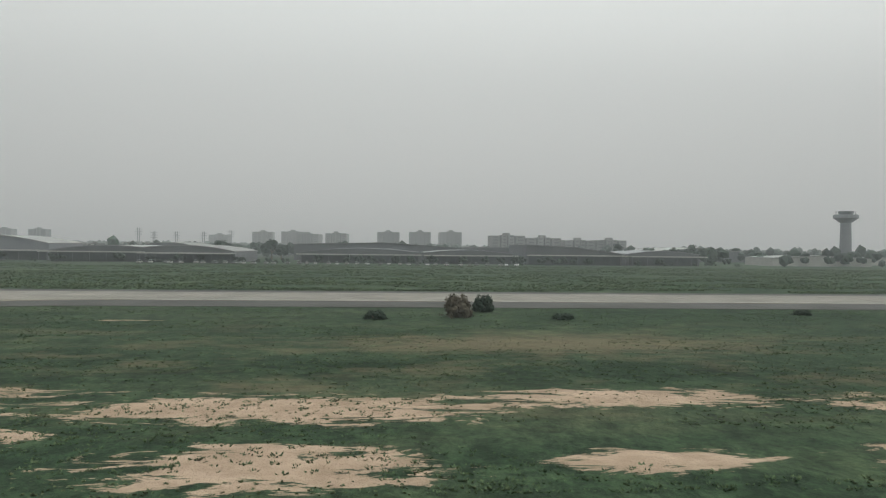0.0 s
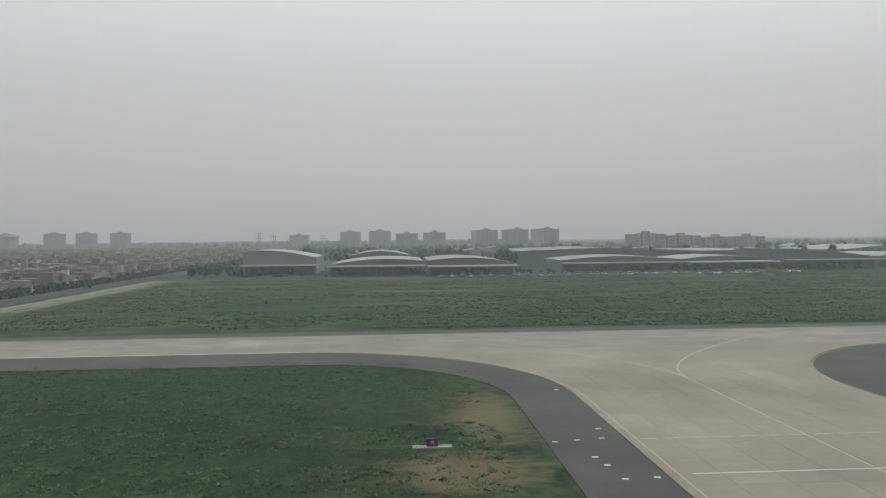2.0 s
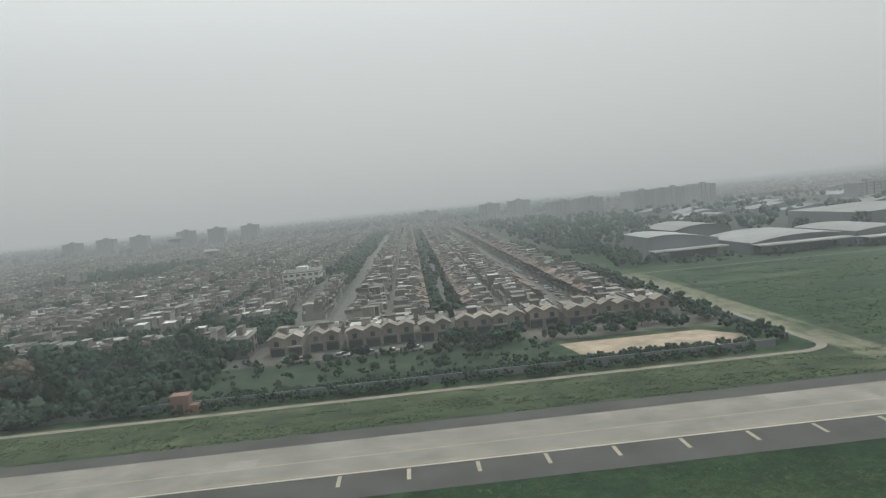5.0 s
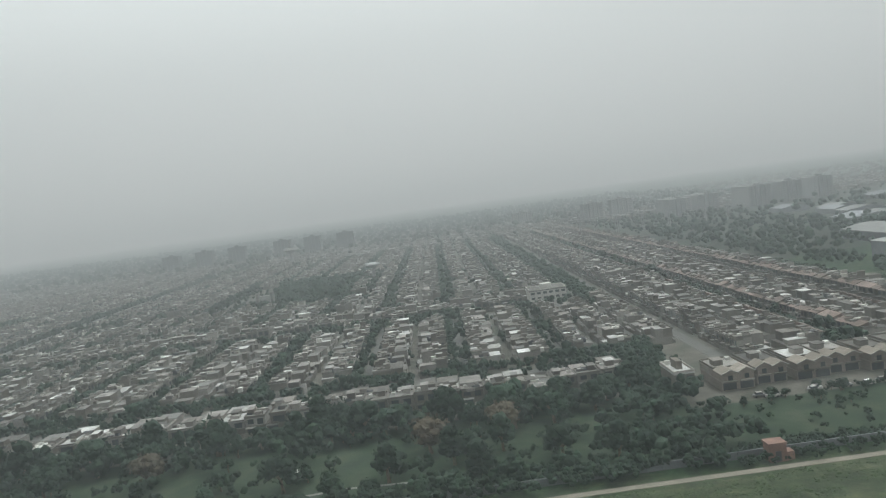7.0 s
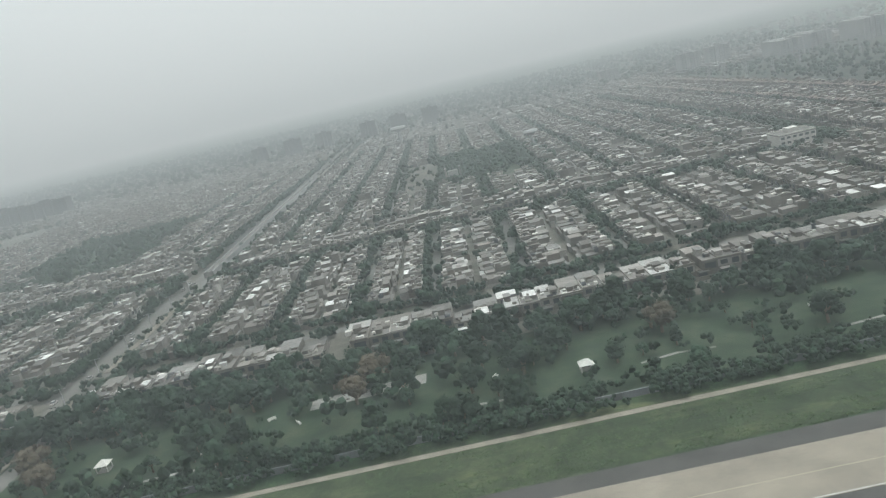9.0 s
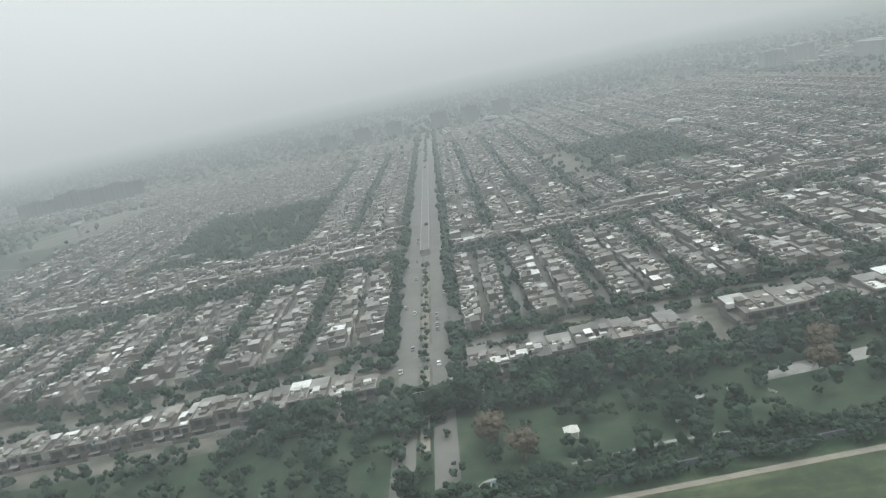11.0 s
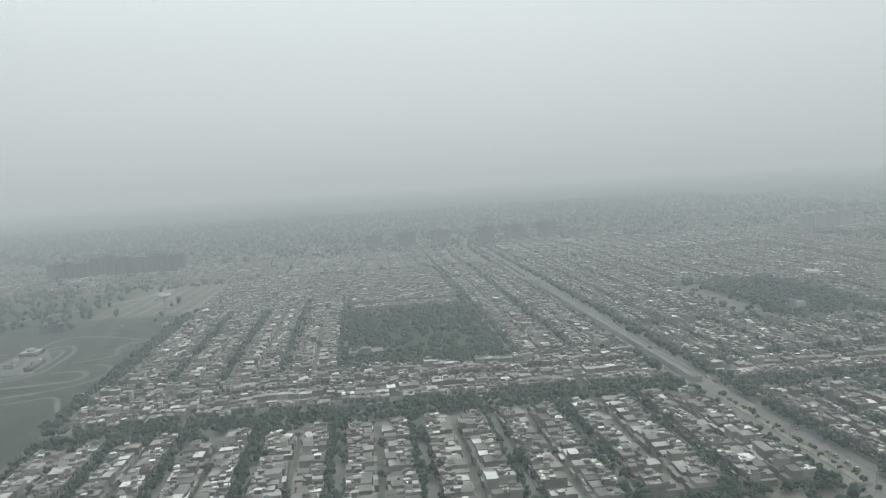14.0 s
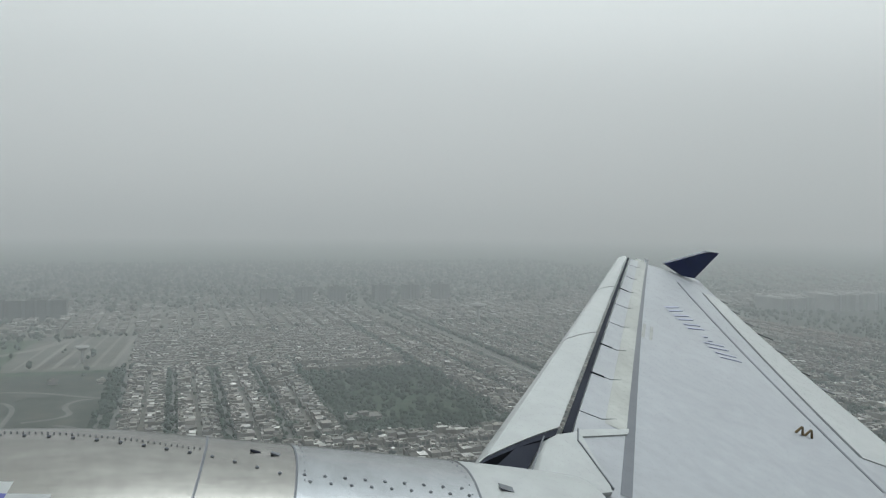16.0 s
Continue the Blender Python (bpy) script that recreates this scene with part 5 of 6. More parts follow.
for x, y, s in ((-51.5, 238, 2.7), (-35.5, 233, 2.9), (-33, 236, 2.2), (72, 240, 2.5), (80, 234, 2.3), (85, 233, 2.1), (105, 262, 2.6)):
    near_tree(x, y, s, trng.randrange(TREE_KINDS))

# power masts
for i, x in enumerate((-150, -141, -128, -112, -96, -74, -60)):
    mast = thing("power_mast", "thin grey lattice power mast far off", "mast", "power masts", pose(x, 470, 0))
    hgt_m = (14, 12, 12, 12, 13, 12, 12)[i]
    for dx, dy in ((-0.5, -0.5), (0.5, -0.5), (0.5, 0.5), (-0.5, 0.5)):
        part("leg", boxes_mesh("leg", [(dx - 0.1, dx + 0.1, dy - 0.1, dy + 0.1, 0, hgt_m)], M["steel"]), mast)
    for k in range(3):
        part("cross_arm", boxes_mesh("cross_arm", [(-2.2, 2.2, -0.12, 0.12, hgt_m - 1 - 1.5 * k, hgt_m - 0.8 - 1.5 * k)], M["steel"]), mast)


# ---- cars ----
def car_meshes():
    bm = bmesh.new()
    bmesh.ops.create_cube(bm, size=1.0, matrix=Matrix.Translation((0, 0, 0.34)) @ Matrix.Diagonal((2.0, 0.82, 0.36, 1)))
    bmesh.ops.bevel(bm, geom=bm.edges[:], offset=0.08, segments=1, affect="EDGES")
    body = bm_mesh("body", bm, M["car_paint"])
    bm = bmesh.new()
    r = bmesh.ops.create_cube(bm, size=1.0, matrix=Matrix.Translation((-0.1, 0, 0.64)) @ Matrix.Diagonal((1.15, 0.74, 0.3, 1)))
    for v in r["verts"]:
        if v.co.z > 0.64:
            v.co.x = -0.1 + (v.co.x + 0.1) * 0.72
            v.co.y *= 0.86
    cabin = bm_mesh("cabin", bm, M["window"])
    roof = boxes_mesh("car_roof", [(-0.5, 0.3, -0.31, 0.31, 0.79, 0.82)], M["car_paint"])
    bm = bmesh.new()
    bmesh.ops.create_cone(bm, cap_ends=True, segments=10, radius1=0.16, radius2=0.16, depth=0.12, matrix=pose(0, 0, 0, 90))
    wheel = bm_mesh("wheel", bm, M["rubber"])
    return body, cabin, roof, wheel


CAR = car_meshes()


def car(x, y, turn, label, group):
    ob = thing("car", label, "car", group, pose(x, y, 0.05, 0, 0, turn))
    part("body", CAR[0], ob)
    part("car_roof", CAR[2], part("cabin", CAR[1], ob))
    for dx in (-0.62, 0.62):
        for dy in (-0.38, 0.38):
            part("wheel", CAR[3], ob, m=pose(dx, dy, 0.16))


crng = random.Random(33)
for i in range(38):
    car(-58 + i * 2.4 + crng.uniform(-0.6, 0.6), crng.choice((181.5, 184.5)) + crng.uniform(-0.4, 0.4), 90 + crng.uniform(-8, 8), "small parked car in the yard beside the sheds", "cars parked by the sheds")
for i in range(22):
    car(crng.choice((-399.5, -397.2, -391.8, -389.6)), crng.uniform(130, 330), 90, "small car on the wide boulevard", "cars on the boulevard")
for i in range(40):
    x, y0, y1, hw = crng.choice([s for s in STREETS if s[1] < 300])
    car(x + crng.choice((-1.1, 1.1)), crng.uniform(y0 + 3, y1 - 3), 90, "small car parked in a house street", "cars parked in the streets")
for i in range(26):
    car(-146.5 + crng.choice((-1.9, 2.0)), 142 + i * 4.2 + crng.uniform(-1, 1), 90 + crng.uniform(-6, 6), "small pale car parked in the colony street", "cars parked in the streets")
for i in range(12):
    car(-196 + crng.uniform(0, 40), 116.5 + crng.uniform(-0.8, 0.8), crng.uniform(-10, 10), "small car parked before the gabled houses", "cars parked at the colony")


# ---- street lamps on the boulevard ----
def lamp(x, y):
    ob = thing("street_lamp", "tall grey double-armed street lamp on the median", "lamp", "boulevard lamps", pose(x, y, 0))
    part("pole", boxes_mesh("pole", [(-0.06, 0.06, -0.06, 0.06, 0, 4.4)], M["steel"]), ob)
    for s in (-1, 1):
        arm = part("arm", boxes_mesh("arm", [(min(0, s * 1.1), max(0, s * 1.1), -0.04, 0.04, 4.3, 4.38)], M["steel"]), ob)
        part("lamp_head", boxes_mesh("lamp_head", [(s * 1.1 - 0.2, s * 1.1 + 0.2, -0.08, 0.08, 4.22, 4.3)], M["sheet_pale"]), arm)


for i in range(16):
    lamp(-394.6, 125 + i * 16 if i < 7 else 480 + (i - 7) * 16)
sheet("median", [(-395.4, 112), (-393.8, 112), (-393.8, 146), (-395.4, 146)], 0.09, M["dirt"], "raised soil median of the boulevard", "median", 0.1)
for y0, y1 in ((160, 225), (476, 900)):
    sheet("median", [(-395.4, y0), (-393.8, y0), (-393.8, y1), (-395.4, y1)], 0.09, M["dirt"], "raised soil median of the boulevard", "median", 0.1)
sheet("junction", [(-402.5, 147), (-386.6, 147), (-386.6, 159), (-402.5, 159)], 0.066, M["boulevard"], "wide asphalt road junction", "road", 0.1)
sheet("junction", [(-402.5, 226), (-386.6, 226), (-386.6, 239), (-402.5, 239)], 0.066, M["boulevard"], "wide asphalt road junction", "road", 0.1)


# ---- raised carriageway in the boulevard ----
fly = thing("flyover", "low grey concrete flyover in the middle of the boulevard", "flyover")
part("deck", boxes_mesh("deck", [(-396.1, -393.1, 241, 472, 0, 1.5)], M["tower"]), fly)
part("roadway", boxes_mesh("roadway", [(-395.85, -393.35, 241.3, 472, 1.5, 1.53)], M["boulevard"]), fly)
for x in (-396.1, -393.3):
    part("parapet", boxes_mesh("parapet", [(x, x + 0.2, 241, 472, 1.503, 1.9)], M["tower"]), fly)
part("end_wall", boxes_mesh("end_wall", [(-396.2, -393.0, 240.7, 240.99, 0, 1.95)], M["path"]), fly)


# ---- small things on the airfield ----
def culvert(x, y, face):
    ob = thing("culvert", "pale concrete culvert headwall with upright bars", "culvert", "culverts beside the taxiway", pose(x, y, 0))
    part("headwall", boxes_mesh("headwall", [(-1.5, 1.5, -0.45, 0.45, 0, 0.08)], M["path"]), ob)
    part("coping", boxes_mesh("coping", [(-1.6, 1.6, -0.5, 0.5, 0.3, 0.37)], M["path"]), ob)
    for i in range(9):
        part("bar", boxes_mesh("bar", [(-1.45 + i * 0.345, -1.32 + i * 0.345, -0.44, -0.34, 0.08, 0.3)], M["white"]), ob)
    # solid black box: the dark inside of the culvert is put in as colour
    part("mouth_shade", boxes_mesh("mouth_shade", [(-1.4, 1.4, -0.3, 0.4, 0.08, 0.295)], M["black"]), ob)


culvert(-119.4, 60.0, -1)
culvert(-119.4, 80.6, 1)
sign = thing("taxiway_sign", "small black taxiway sign on a white footing", "sign", at=pose(-67.3, 33.8, 0))
part("panel", boxes_mesh("panel", [(-0.26, 0.26, -0.06, 0.06, 0.06, 0.42)], M["black"]), sign)
part("footing", boxes_mesh("footing", [(-0.9, 0.9, -0.25, 0.25, 0, 0.05)], M["path"]), sign)
part("mark", boxes_mesh("mark", [(-0.08, 0.08, -0.068, -0.062, 0.18, 0.32)], M["yellow"]), sign)
sign = thing("taxiway_sign", "low grey taxiway sign lying on pale footings", "sign", at=pose(-24.5, 33.5, 0))
part("panel", boxes_mesh("panel", [(-0.7, 0.7, -0.05, 0.05, 0.05, 0.32)], M["sheet_dark"]), sign)
part("footing", boxes_mesh("footing", [(-0.85, 0.85, -0.12, 0.12, 0, 0.05)], M["path"]), sign)
mrng = random.Random(4)
for x, y in ((-41, 36), (-40.1, 34.2), (-39.1, 34.2), (-39.9, 28.2), (-40.3, 27.2), (-61.6, 34), (-60.5, 34.2), (-59.3, 34.4), (-59, 36.2), (-60.2, 30.2), (-60.4, 31.4), (-60, 28.3), (-58.7, 28.4), (-59, 46)):
    me = boxes_mesh("plate", [(-0.13, 0.13, -0.07, 0.07, 0, 0.03)], M["white"])
    ob = tagged(new("pavement_plate", me), "small white plate lying on the asphalt shoulder", "marker", "white plates on the shoulder")
    ob.matrix_basis = pose(x, y, 0.032, 0, 0, mrng.uniform(-25, 25))
sheet("asphalt_patch", [(-40.5, 26.2), (-38.9, 26.2), (-38.9, 31.6), (-40.5, 31.6)], 0.036, M["asphalt_pale"], "pale square patch in the asphalt shoulder", "patch", 0.02)
shed = thing("brick_gatehouse", "small ruined red brick gatehouse by the track", "hut", at=pose(-202, 92.8, 0))
part("wall_shell", boxes_mesh("wall_shell", [(-1.0, 1.0, -0.9, 0.9, 0, 2.0)], M["brick"]), shed)
part("parapet", boxes_mesh("parapet", [(-1.1, 1.1, -1.0, 1.0, 2.0, 2.3)], M["brick"]), shed)
# black panel on the brick, painting the shade of a doorway
part("doorway_shade", boxes_mesh("doorway_shade", [(-0.35, 0.35, -0.93, -0.88, 0.05, 1.3)], M["black"]), shed)
part("outbuilding", boxes_mesh("outbuilding", [(1.02, 2.0, -0.7, 0.7, 0, 1.0)], M["brick"]), shed)


# ---- park furniture ----
def gazebo(x, y):
    ob = thing("park_gazebo", "small white tent-roofed gazebo on the lawn", "gazebo", "gazebos in the park", pose(x, y, 0))
    for dx in (-0.85, 0.85):
        for dy in (-0.85, 0.85):
            part("post", boxes_mesh("post", [(dx - 0.06, dx + 0.06, dy - 0.06, dy + 0.06, 0, 1.2)], M["white"]), ob)
    bm = bmesh.new()
    bmesh.ops.create_cone(bm, cap_ends=True, segments=4, radius1=1.6, radius2=0.12, depth=0.7, matrix=pose(0, 0, 1.5, 0, 0, 45))
    part("roof", bm_mesh("roof", bm, M["white"]), ob)
    part("floor", boxes_mesh("floor", [(-1, 1, -1, 1, 0.02, 0.1)], M["path"]), ob)


gazebo(-297.6, 106)
gazebo(-372.5, 108)
gazebo(-424, 106)
fountain = thing("fountain_basin", "round pale stone fountain basin with dark water", "fountain", at=pose(-385, 97.8, 0))
bm = bmesh.new()
bmesh.ops.create_cone(bm, cap_ends=True, segments=28, radius1=2.3, radius2=2.3, depth=0.35, matrix=Matrix.Translation((0, 0, 0.19)))
part("rim", bm_mesh("rim", bm, M["path"]), fountain)
bm = bmesh.new()
bmesh.ops.create_cone(bm, cap_ends=True, segments=28, radius1=1.6, radius2=1.6, depth=0.06, matrix=Matrix.Translation((0, 0, 0.39)))
part("water", bm_mesh("water", bm, M["water"]), fountain)
for i, (x, y) in enumerate(((-352, 112), (-347, 113), (-311, 110.5), (-262, 111), (-342, 109.5), (-357, 106))):
    bench = thing("park_bench", "small white concrete bench on the park lawn", "bench", "park benches", pose(x, y, 0, 0, 0, 30 * i))
    part("seat", boxes_mesh("seat", [(-0.7, 0.7, -0.2, 0.2, 0.2, 0.27)], M["white"]), bench)
    for dx in (-0.5, 0.5):
        part("leg", boxes_mesh("leg", [(dx - 0.08, dx + 0.08, -0.16, 0.16, 0, 0.2)], M["white"]), bench)
    part("backrest", boxes_mesh("backrest", [(-0.7, 0.7, 0.16, 0.22, 0.27, 0.55)], M["white"]), bench)


# ---- kart circuit west of the colony ----
def winding(pts):
    """A smooth line that starts and ends at the outer points and bends at each point between."""
    out = [pts[0]]
    mids = [((a[0] + c[0]) / 2, (a[1] + c[1]) / 2) for a, c in zip(pts, pts[1:])]
    for m0, p, m1 in zip(mids, pts[1:], mids[1:]):
        out += bend(m0, p, m1, 8)
    return out + [pts[-1]]


LAPS = [
    [(-648, 352), (-645, 385), (-642, 405), (-620, 399), (-600, 384), (-592, 380), (-603, 379), (-607, 367), (-601, 353), (-609, 347), (-618, 345)],
    [(-647, 356), (-640, 378), (-631, 384), (-624, 368), (-624, 346), (-624, 330), (-634, 320), (-646, 316)],
    [(-652, 350), (-636, 372), (-630, 374), (-628, 350), (-629, 330), (-640, 322), (-656, 320)],
    [(-620, 328), (-611, 329), (-604, 324), (-604, 312), (-616, 310), (-630, 309), (-650, 308)],
    [(-646, 296), (-624, 294), (-607, 301), (-595, 313), (-597, 332), (-606, 338)],
    [(-640, 284), (-618, 286), (-604, 292), (-600, 280), (-596, 270)],
    [(-660, 330), (-690, 338), (-702, 360), (-680, 380), (-654, 372)],
    [(-656, 300), (-690, 296), (-716, 318), (-708, 350)],
]
for i, pts in enumerate(LAPS):
    strip("kart_circuit", winding(pts), (2.3, 2.0, 1.6)[i % 3], 0.034 + 0.004 * i, M["street"], "winding grey kart racing circuit on grass", "circuit")
sheet("pit_yard", [(-650, 332), (-627.5, 330), (-630, 356), (-640, 378), (-650, 378)], 0.026, M["street"], "grey paved pit yard of the kart circuit", "yard", 0.05)
sheet("open_field", [(-648, 452), (-592.5, 446), (-586, 560), (-582, 628), (-632, 630), (-646, 540)], 0.028, M["open_field"], "dull bare open field beyond the kart circuit", "field", 0.05)
for i in range(6):
    strip("field_track", [(-640 + i * 9, 456), (-634 + i * 9, 540), (-624 + i * 8, 622)], 1.6 + 0.5 * (i % 3), 0.05, M["kart"], "pale dirt track across the open field", "track")
for i in range(5):
    sheet("parking_bay", [(-598 + i * 1.3, 289 + i * 1.9), (-597.2 + i * 1.3, 288.6 + i * 1.9), (-595.4 + i * 1.3, 292.4 + i * 1.9), (-596.2 + i * 1.3, 292.8 + i * 1.9)], 0.05, M["white"], "pale parking bay beside the kart circuit", "parking bay", 0.05)
sheet("circuit_grass", [(-1000, 180), (-592.5, 180), (-592.5, 440), (-1000, 440)], 0.01, M["dull_grass"], "dull dry grass round the kart circuit", "grass", 0.05)
sheet("kart_road", [(-592, 250), (-588.5, 250), (-588.5, 560), (-592, 560)], 0.03, M["street"], "straight road beside the kart circuit", "road", 0.05)
strip("highway", [(-820, 330), (-700, 455), (-640, 520), (-600, 620), (-560, 800)], 6, 0.04, M["kart"], "broad pale unpaved road curving past the colony", "road")
for x0, x1, y0, y1, storeys, mat in ((-647, -639, 364, 373, 1, "plaster"), (-632.5, -630, 334, 350, 1, "plaster"), (-643, -639.5, 341, 353, 1, "plaster"), (-598, -593, 411, 413, 1, "white"), (-619, -614.5, 415, 417, 1, "plaster"), (-660, -649, 421, 427, 3, "tower_brown")):
    block_building("pit_building", "dark three-storey building beside the kart circuit" if storeys == 3 else "low pale pavilion beside the kart circuit", x0, x1, y0, y1, storeys, 1.3, M[mat], 5, "kart circuit pavilions")
spots = []
for i in range(140):
    spots.append((-590.5 + trng.uniform(-2.5, 2.5), trng.uniform(250, 440), trng.uniform(0.9, 1.6)))
tree_mass("roadside_trees", spots, "dark roadside trees beside the kart circuit")


# ---- the airliner's wing and engine, where the flight has come to at its end ----
M["wing_paint"] = surface("wing_paint", [(0.3, (0.226, 0.23, 0.245)), (0.7, (0.252, 0.257, 0.273))], 1.6, 9.0, 0.42)
M["slat_paint"] = surface("slat_paint", [(0.3, (0.265, 0.27, 0.268)), (0.7, (0.30, 0.305, 0.303))], 1.6, 9.0, 0.35)
M["walk_strip"] = surface("worn_grey_strip", [(0.3, (0.22, 0.22, 0.205)), (0.7, (0.29, 0.29, 0.275))], 2.5, 16.0, 0.6)
M["seal"] = surface("dark_grey_seal", [(0.3, (0.055, 0.058, 0.07)), (0.7, (0.085, 0.09, 0.105))], 1.0, 9.0, 0.5)
M["navy"] = surface("navy_paint", [(0.3, (0.012, 0.016, 0.055)), (0.7, (0.02, 0.026, 0.08))], 1.0, 8.0, 0.25)
M["blue"] = surface("blue_cowl_paint", [(0.3, (0.05, 0.05, 0.19)), (0.7, (0.07, 0.07, 0.24))], 0.8, 8.0, 0.2)
M["cowl"] = surface("brushed_bare_metal", [(0.3, (0.20, 0.19, 0.175)), (0.7, (0.30, 0.288, 0.27))], 1.2, 18.0, 0.2, 1.0, stretch=(1.0, 6.0, 6.0))
M["cowl_paint"] = surface("grey_cowl_paint", [(0.3, (0.28, 0.287, 0.30)), (0.7, (0.36, 0.367, 0.38))], 1.2, 12.0, 0.22, 0.9)
M["dark_gap"] = surface("dark_gap", [(0.3, (0.012, 0.013, 0.02)), (0.7, (0.02, 0.022, 0.032))], 1.0, 9.0, 0.95)
M["grey_blue"] = surface("grey_blue_marking", [(0.3, (0.20, 0.21, 0.30)), (0.7, (0.27, 0.28, 0.37))], 1.0, 9.0, 0.5)
M["brass"] = surface("brass_fitting", [(0.3, (0.09, 0.065, 0.035)), (0.7, (0.14, 0.10, 0.055))], 2.0, 9.0, 0.4, 0.7)

AIR = Matrix(((0.9371, 0.1314, 0.3233, -563.673), (-0.0810, 0.9830, -0.1649, 24.067), (-0.3395, 0.1284, 0.9318, 76.854), (0, 0, 0, 1))) \
    @ Matrix.Scale(0.46, 4) @ Matrix.Translation((-12.4455, -1.55, -2.1236))
plane_ob = thing("airliner_wing", "white airliner wing with bare metal engine and navy winglet", "aircraft")
plane_ob.matrix_basis = AIR


def top_z(y):
    """Height of the wing's upper skin at a distance y from the aircraft's middle: dihedral and upward flex."""
    return (y - 2) * 0.089 + 0.7 * ((y - 2) / 15) ** 2


def between(a, b, n):
    return [(a[0] + (b[0] - a[0]) * i / n, a[1] + (b[1] - a[1]) * i / n) for i in range(n + 1)]


def skin(front, rear, lift, thick, droop=0.0, nose=0.0):
    """A panel of the wing between a front and a rear edge given as plan points: curved top, thin rear edge, rounded front."""
    bm = bmesh.new()
    rows = []
    for (xf, yf), (xr, yr) in zip(front, rear):
        ring = []
        for k in range(13):
            s = k / 12
            x, y = xf + (xr - xf) * s, yf + (yr - yf) * s
            z = top_z(y) + lift - droop * (1 - s) ** 2 - nose * max(0.0, 1 - s * 5) ** 2
            ring.append(bm.verts.new((x, y, z)))
        for k in range(12, -1, -1):
            s = k / 12
            x, y = xf + (xr - xf) * s, yf + (yr - yf) * s
            t = thick * (0.25 + 3.0 * s * (1 - s) ** 1.2)
            ring.append(bm.verts.new((x, y, top_z(y) + lift - droop * (1 - s) ** 2 - nose * max(0.0, 1 - s * 5) ** 2 - max(t, 0.03))))
        rows.append(ring)
    m = len(rows[0])
    for a, b in zip(rows, rows[1:]):
        for k in range(m):
            bm.faces.new((a[k], a[(k + 1) % m], b[(k + 1) % m], b[k]))
    bm.faces.new(rows[0])
    bm.faces.new(rows[-1][::-1])
    bmesh.ops.recalc_face_normals(bm, faces=bm.faces[:])
    return bm


front = [(13.6, 3.0)] + between((14.9, 6.2), (15.5, 7.27), 8) + between((15.7, 7.7), (20.3, 16.95), 36)
rear = [(21.2, 3.0)] + between((21.3, 6.4), (21.45, 8.2), 8) + between((21.47, 8.5), (22.4, 17.6), 36)
wing = part("wing_skin", bm_mesh("wing_skin", skin(front, rear, 0.0, 0.35), M["wing_paint"]), plane_ob)
# leading-edge slats with dark gaps behind and between them
LE0, LE1 = (14.36, 6.33), (19.88, 16.75)
GA0, GA1 = (15.34, 7.24), (20.18, 16.95)


def along(q0, q1, s):
    return (q0[0] + (q1[0] - q0[0]) * s, q0[1] + (q1[1] - q0[1]) * s)


for a, b in ((0.004, 0.348), (0.352, 0.668), (0.672, 0.996)):
    part("slat", bm_mesh("slat", skin(between(along(LE0, LE1, a), along(LE0, LE1, b), 10), between(along(GA0, GA1, a), along(GA0, GA1, b), 10), 0.03, 0.16, 0.1, 0.12), M["slat_paint"]), plane_ob)
# added dark plate covers the slat's lit root end, shade as colour
part("slat_end_shade", bm_mesh("slat_end_shade", skin([along(LE0, LE1, -0.004), along(LE0, LE1, 0.003)], [along(GA0, GA1, -0.012), along(GA0, GA1, 0.003)], 0.02, 0.2, 0.1, 0.12), M["dark_gap"]), plane_ob, "dark open end of the slat")


def ribbon(pts, width, lift, mat, name, label=""):
    """A thin flat strip lying on the wing along plan points."""
    bm = bmesh.new()
    prev = None
    for i, (x, y) in enumerate(pts):
        a, c = pts[max(i - 1, 0)], pts[min(i + 1, len(pts) - 1)]
        d = Vector((c[0] - a[0], c[1] - a[1])).normalized()
        w = width[0] + (width[1] - width[0]) * i / (len(pts) - 1)
        now = [bm.verts.new((x + s * d.y * w / 2, y - s * d.x * w / 2, top_z(y) + lift * 0.4)) for s in (-1, 1)]
        now += [bm.verts.new((v.co.x, v.co.y, v.co.z - 0.02)) for v in now[::-1]]
        if prev:
            for k in range(4):
                bm.faces.new((prev[k], prev[(k + 1) % 4], now[(k + 1) % 4], now[k]))
        prev = now
    bmesh.ops.recalc_face_normals(bm, faces=bm.faces[:])
    return part(name, bm_mesh(name, bm, mat), plane_ob, label)


ribbon(between((15.44, 7.27), (20.25, 16.97), 36), (0.07, 0.04), 0.016, M["dark_gap"], "slat_gap", "dark gap behind the slats")
ribbon(between((16.1, 7.75), (20.7, 17.25), 36), (0.24, 0.24), 0.012, M["walk_strip"], "worn_strip", "worn grey strip along the wing")
ribbon(between((15.66, 6.46), (21.0, 17.6), 40), (0.09, 0.09), 0.016, M["seal"], "seal_strip", "dark grey seal strip along the wing")
ribbon(between((19.92, 8.44), (21.27, 16.46), 36), (0.05, 0.05), 0.016, M["seal"], "flap_seam", "dark seam before the flaps")
part("flap", bm_mesh("flap", skin(between((20.42, 9.4), (21.88, 16.35), 30), between((21.6, 9.4), (22.27, 16.35), 30), 0.016, 0.05), M["slat_paint"]), plane_ob, "off-white flap panel")
ribbon(between((20.4, 9.42), (21.86, 16.35), 30), (0.02, 0.02), 0.02, M["seal"], "flap_seam")
for y in (10.9, 12.9, 14.6):
    x = 20.72 + (y - 10.9) * 0.21
    ribbon(between((x, y), (x + 1.0, y - 0.1), 3), (0.02, 0.02), 0.026, M["seal"], "flap_seam")
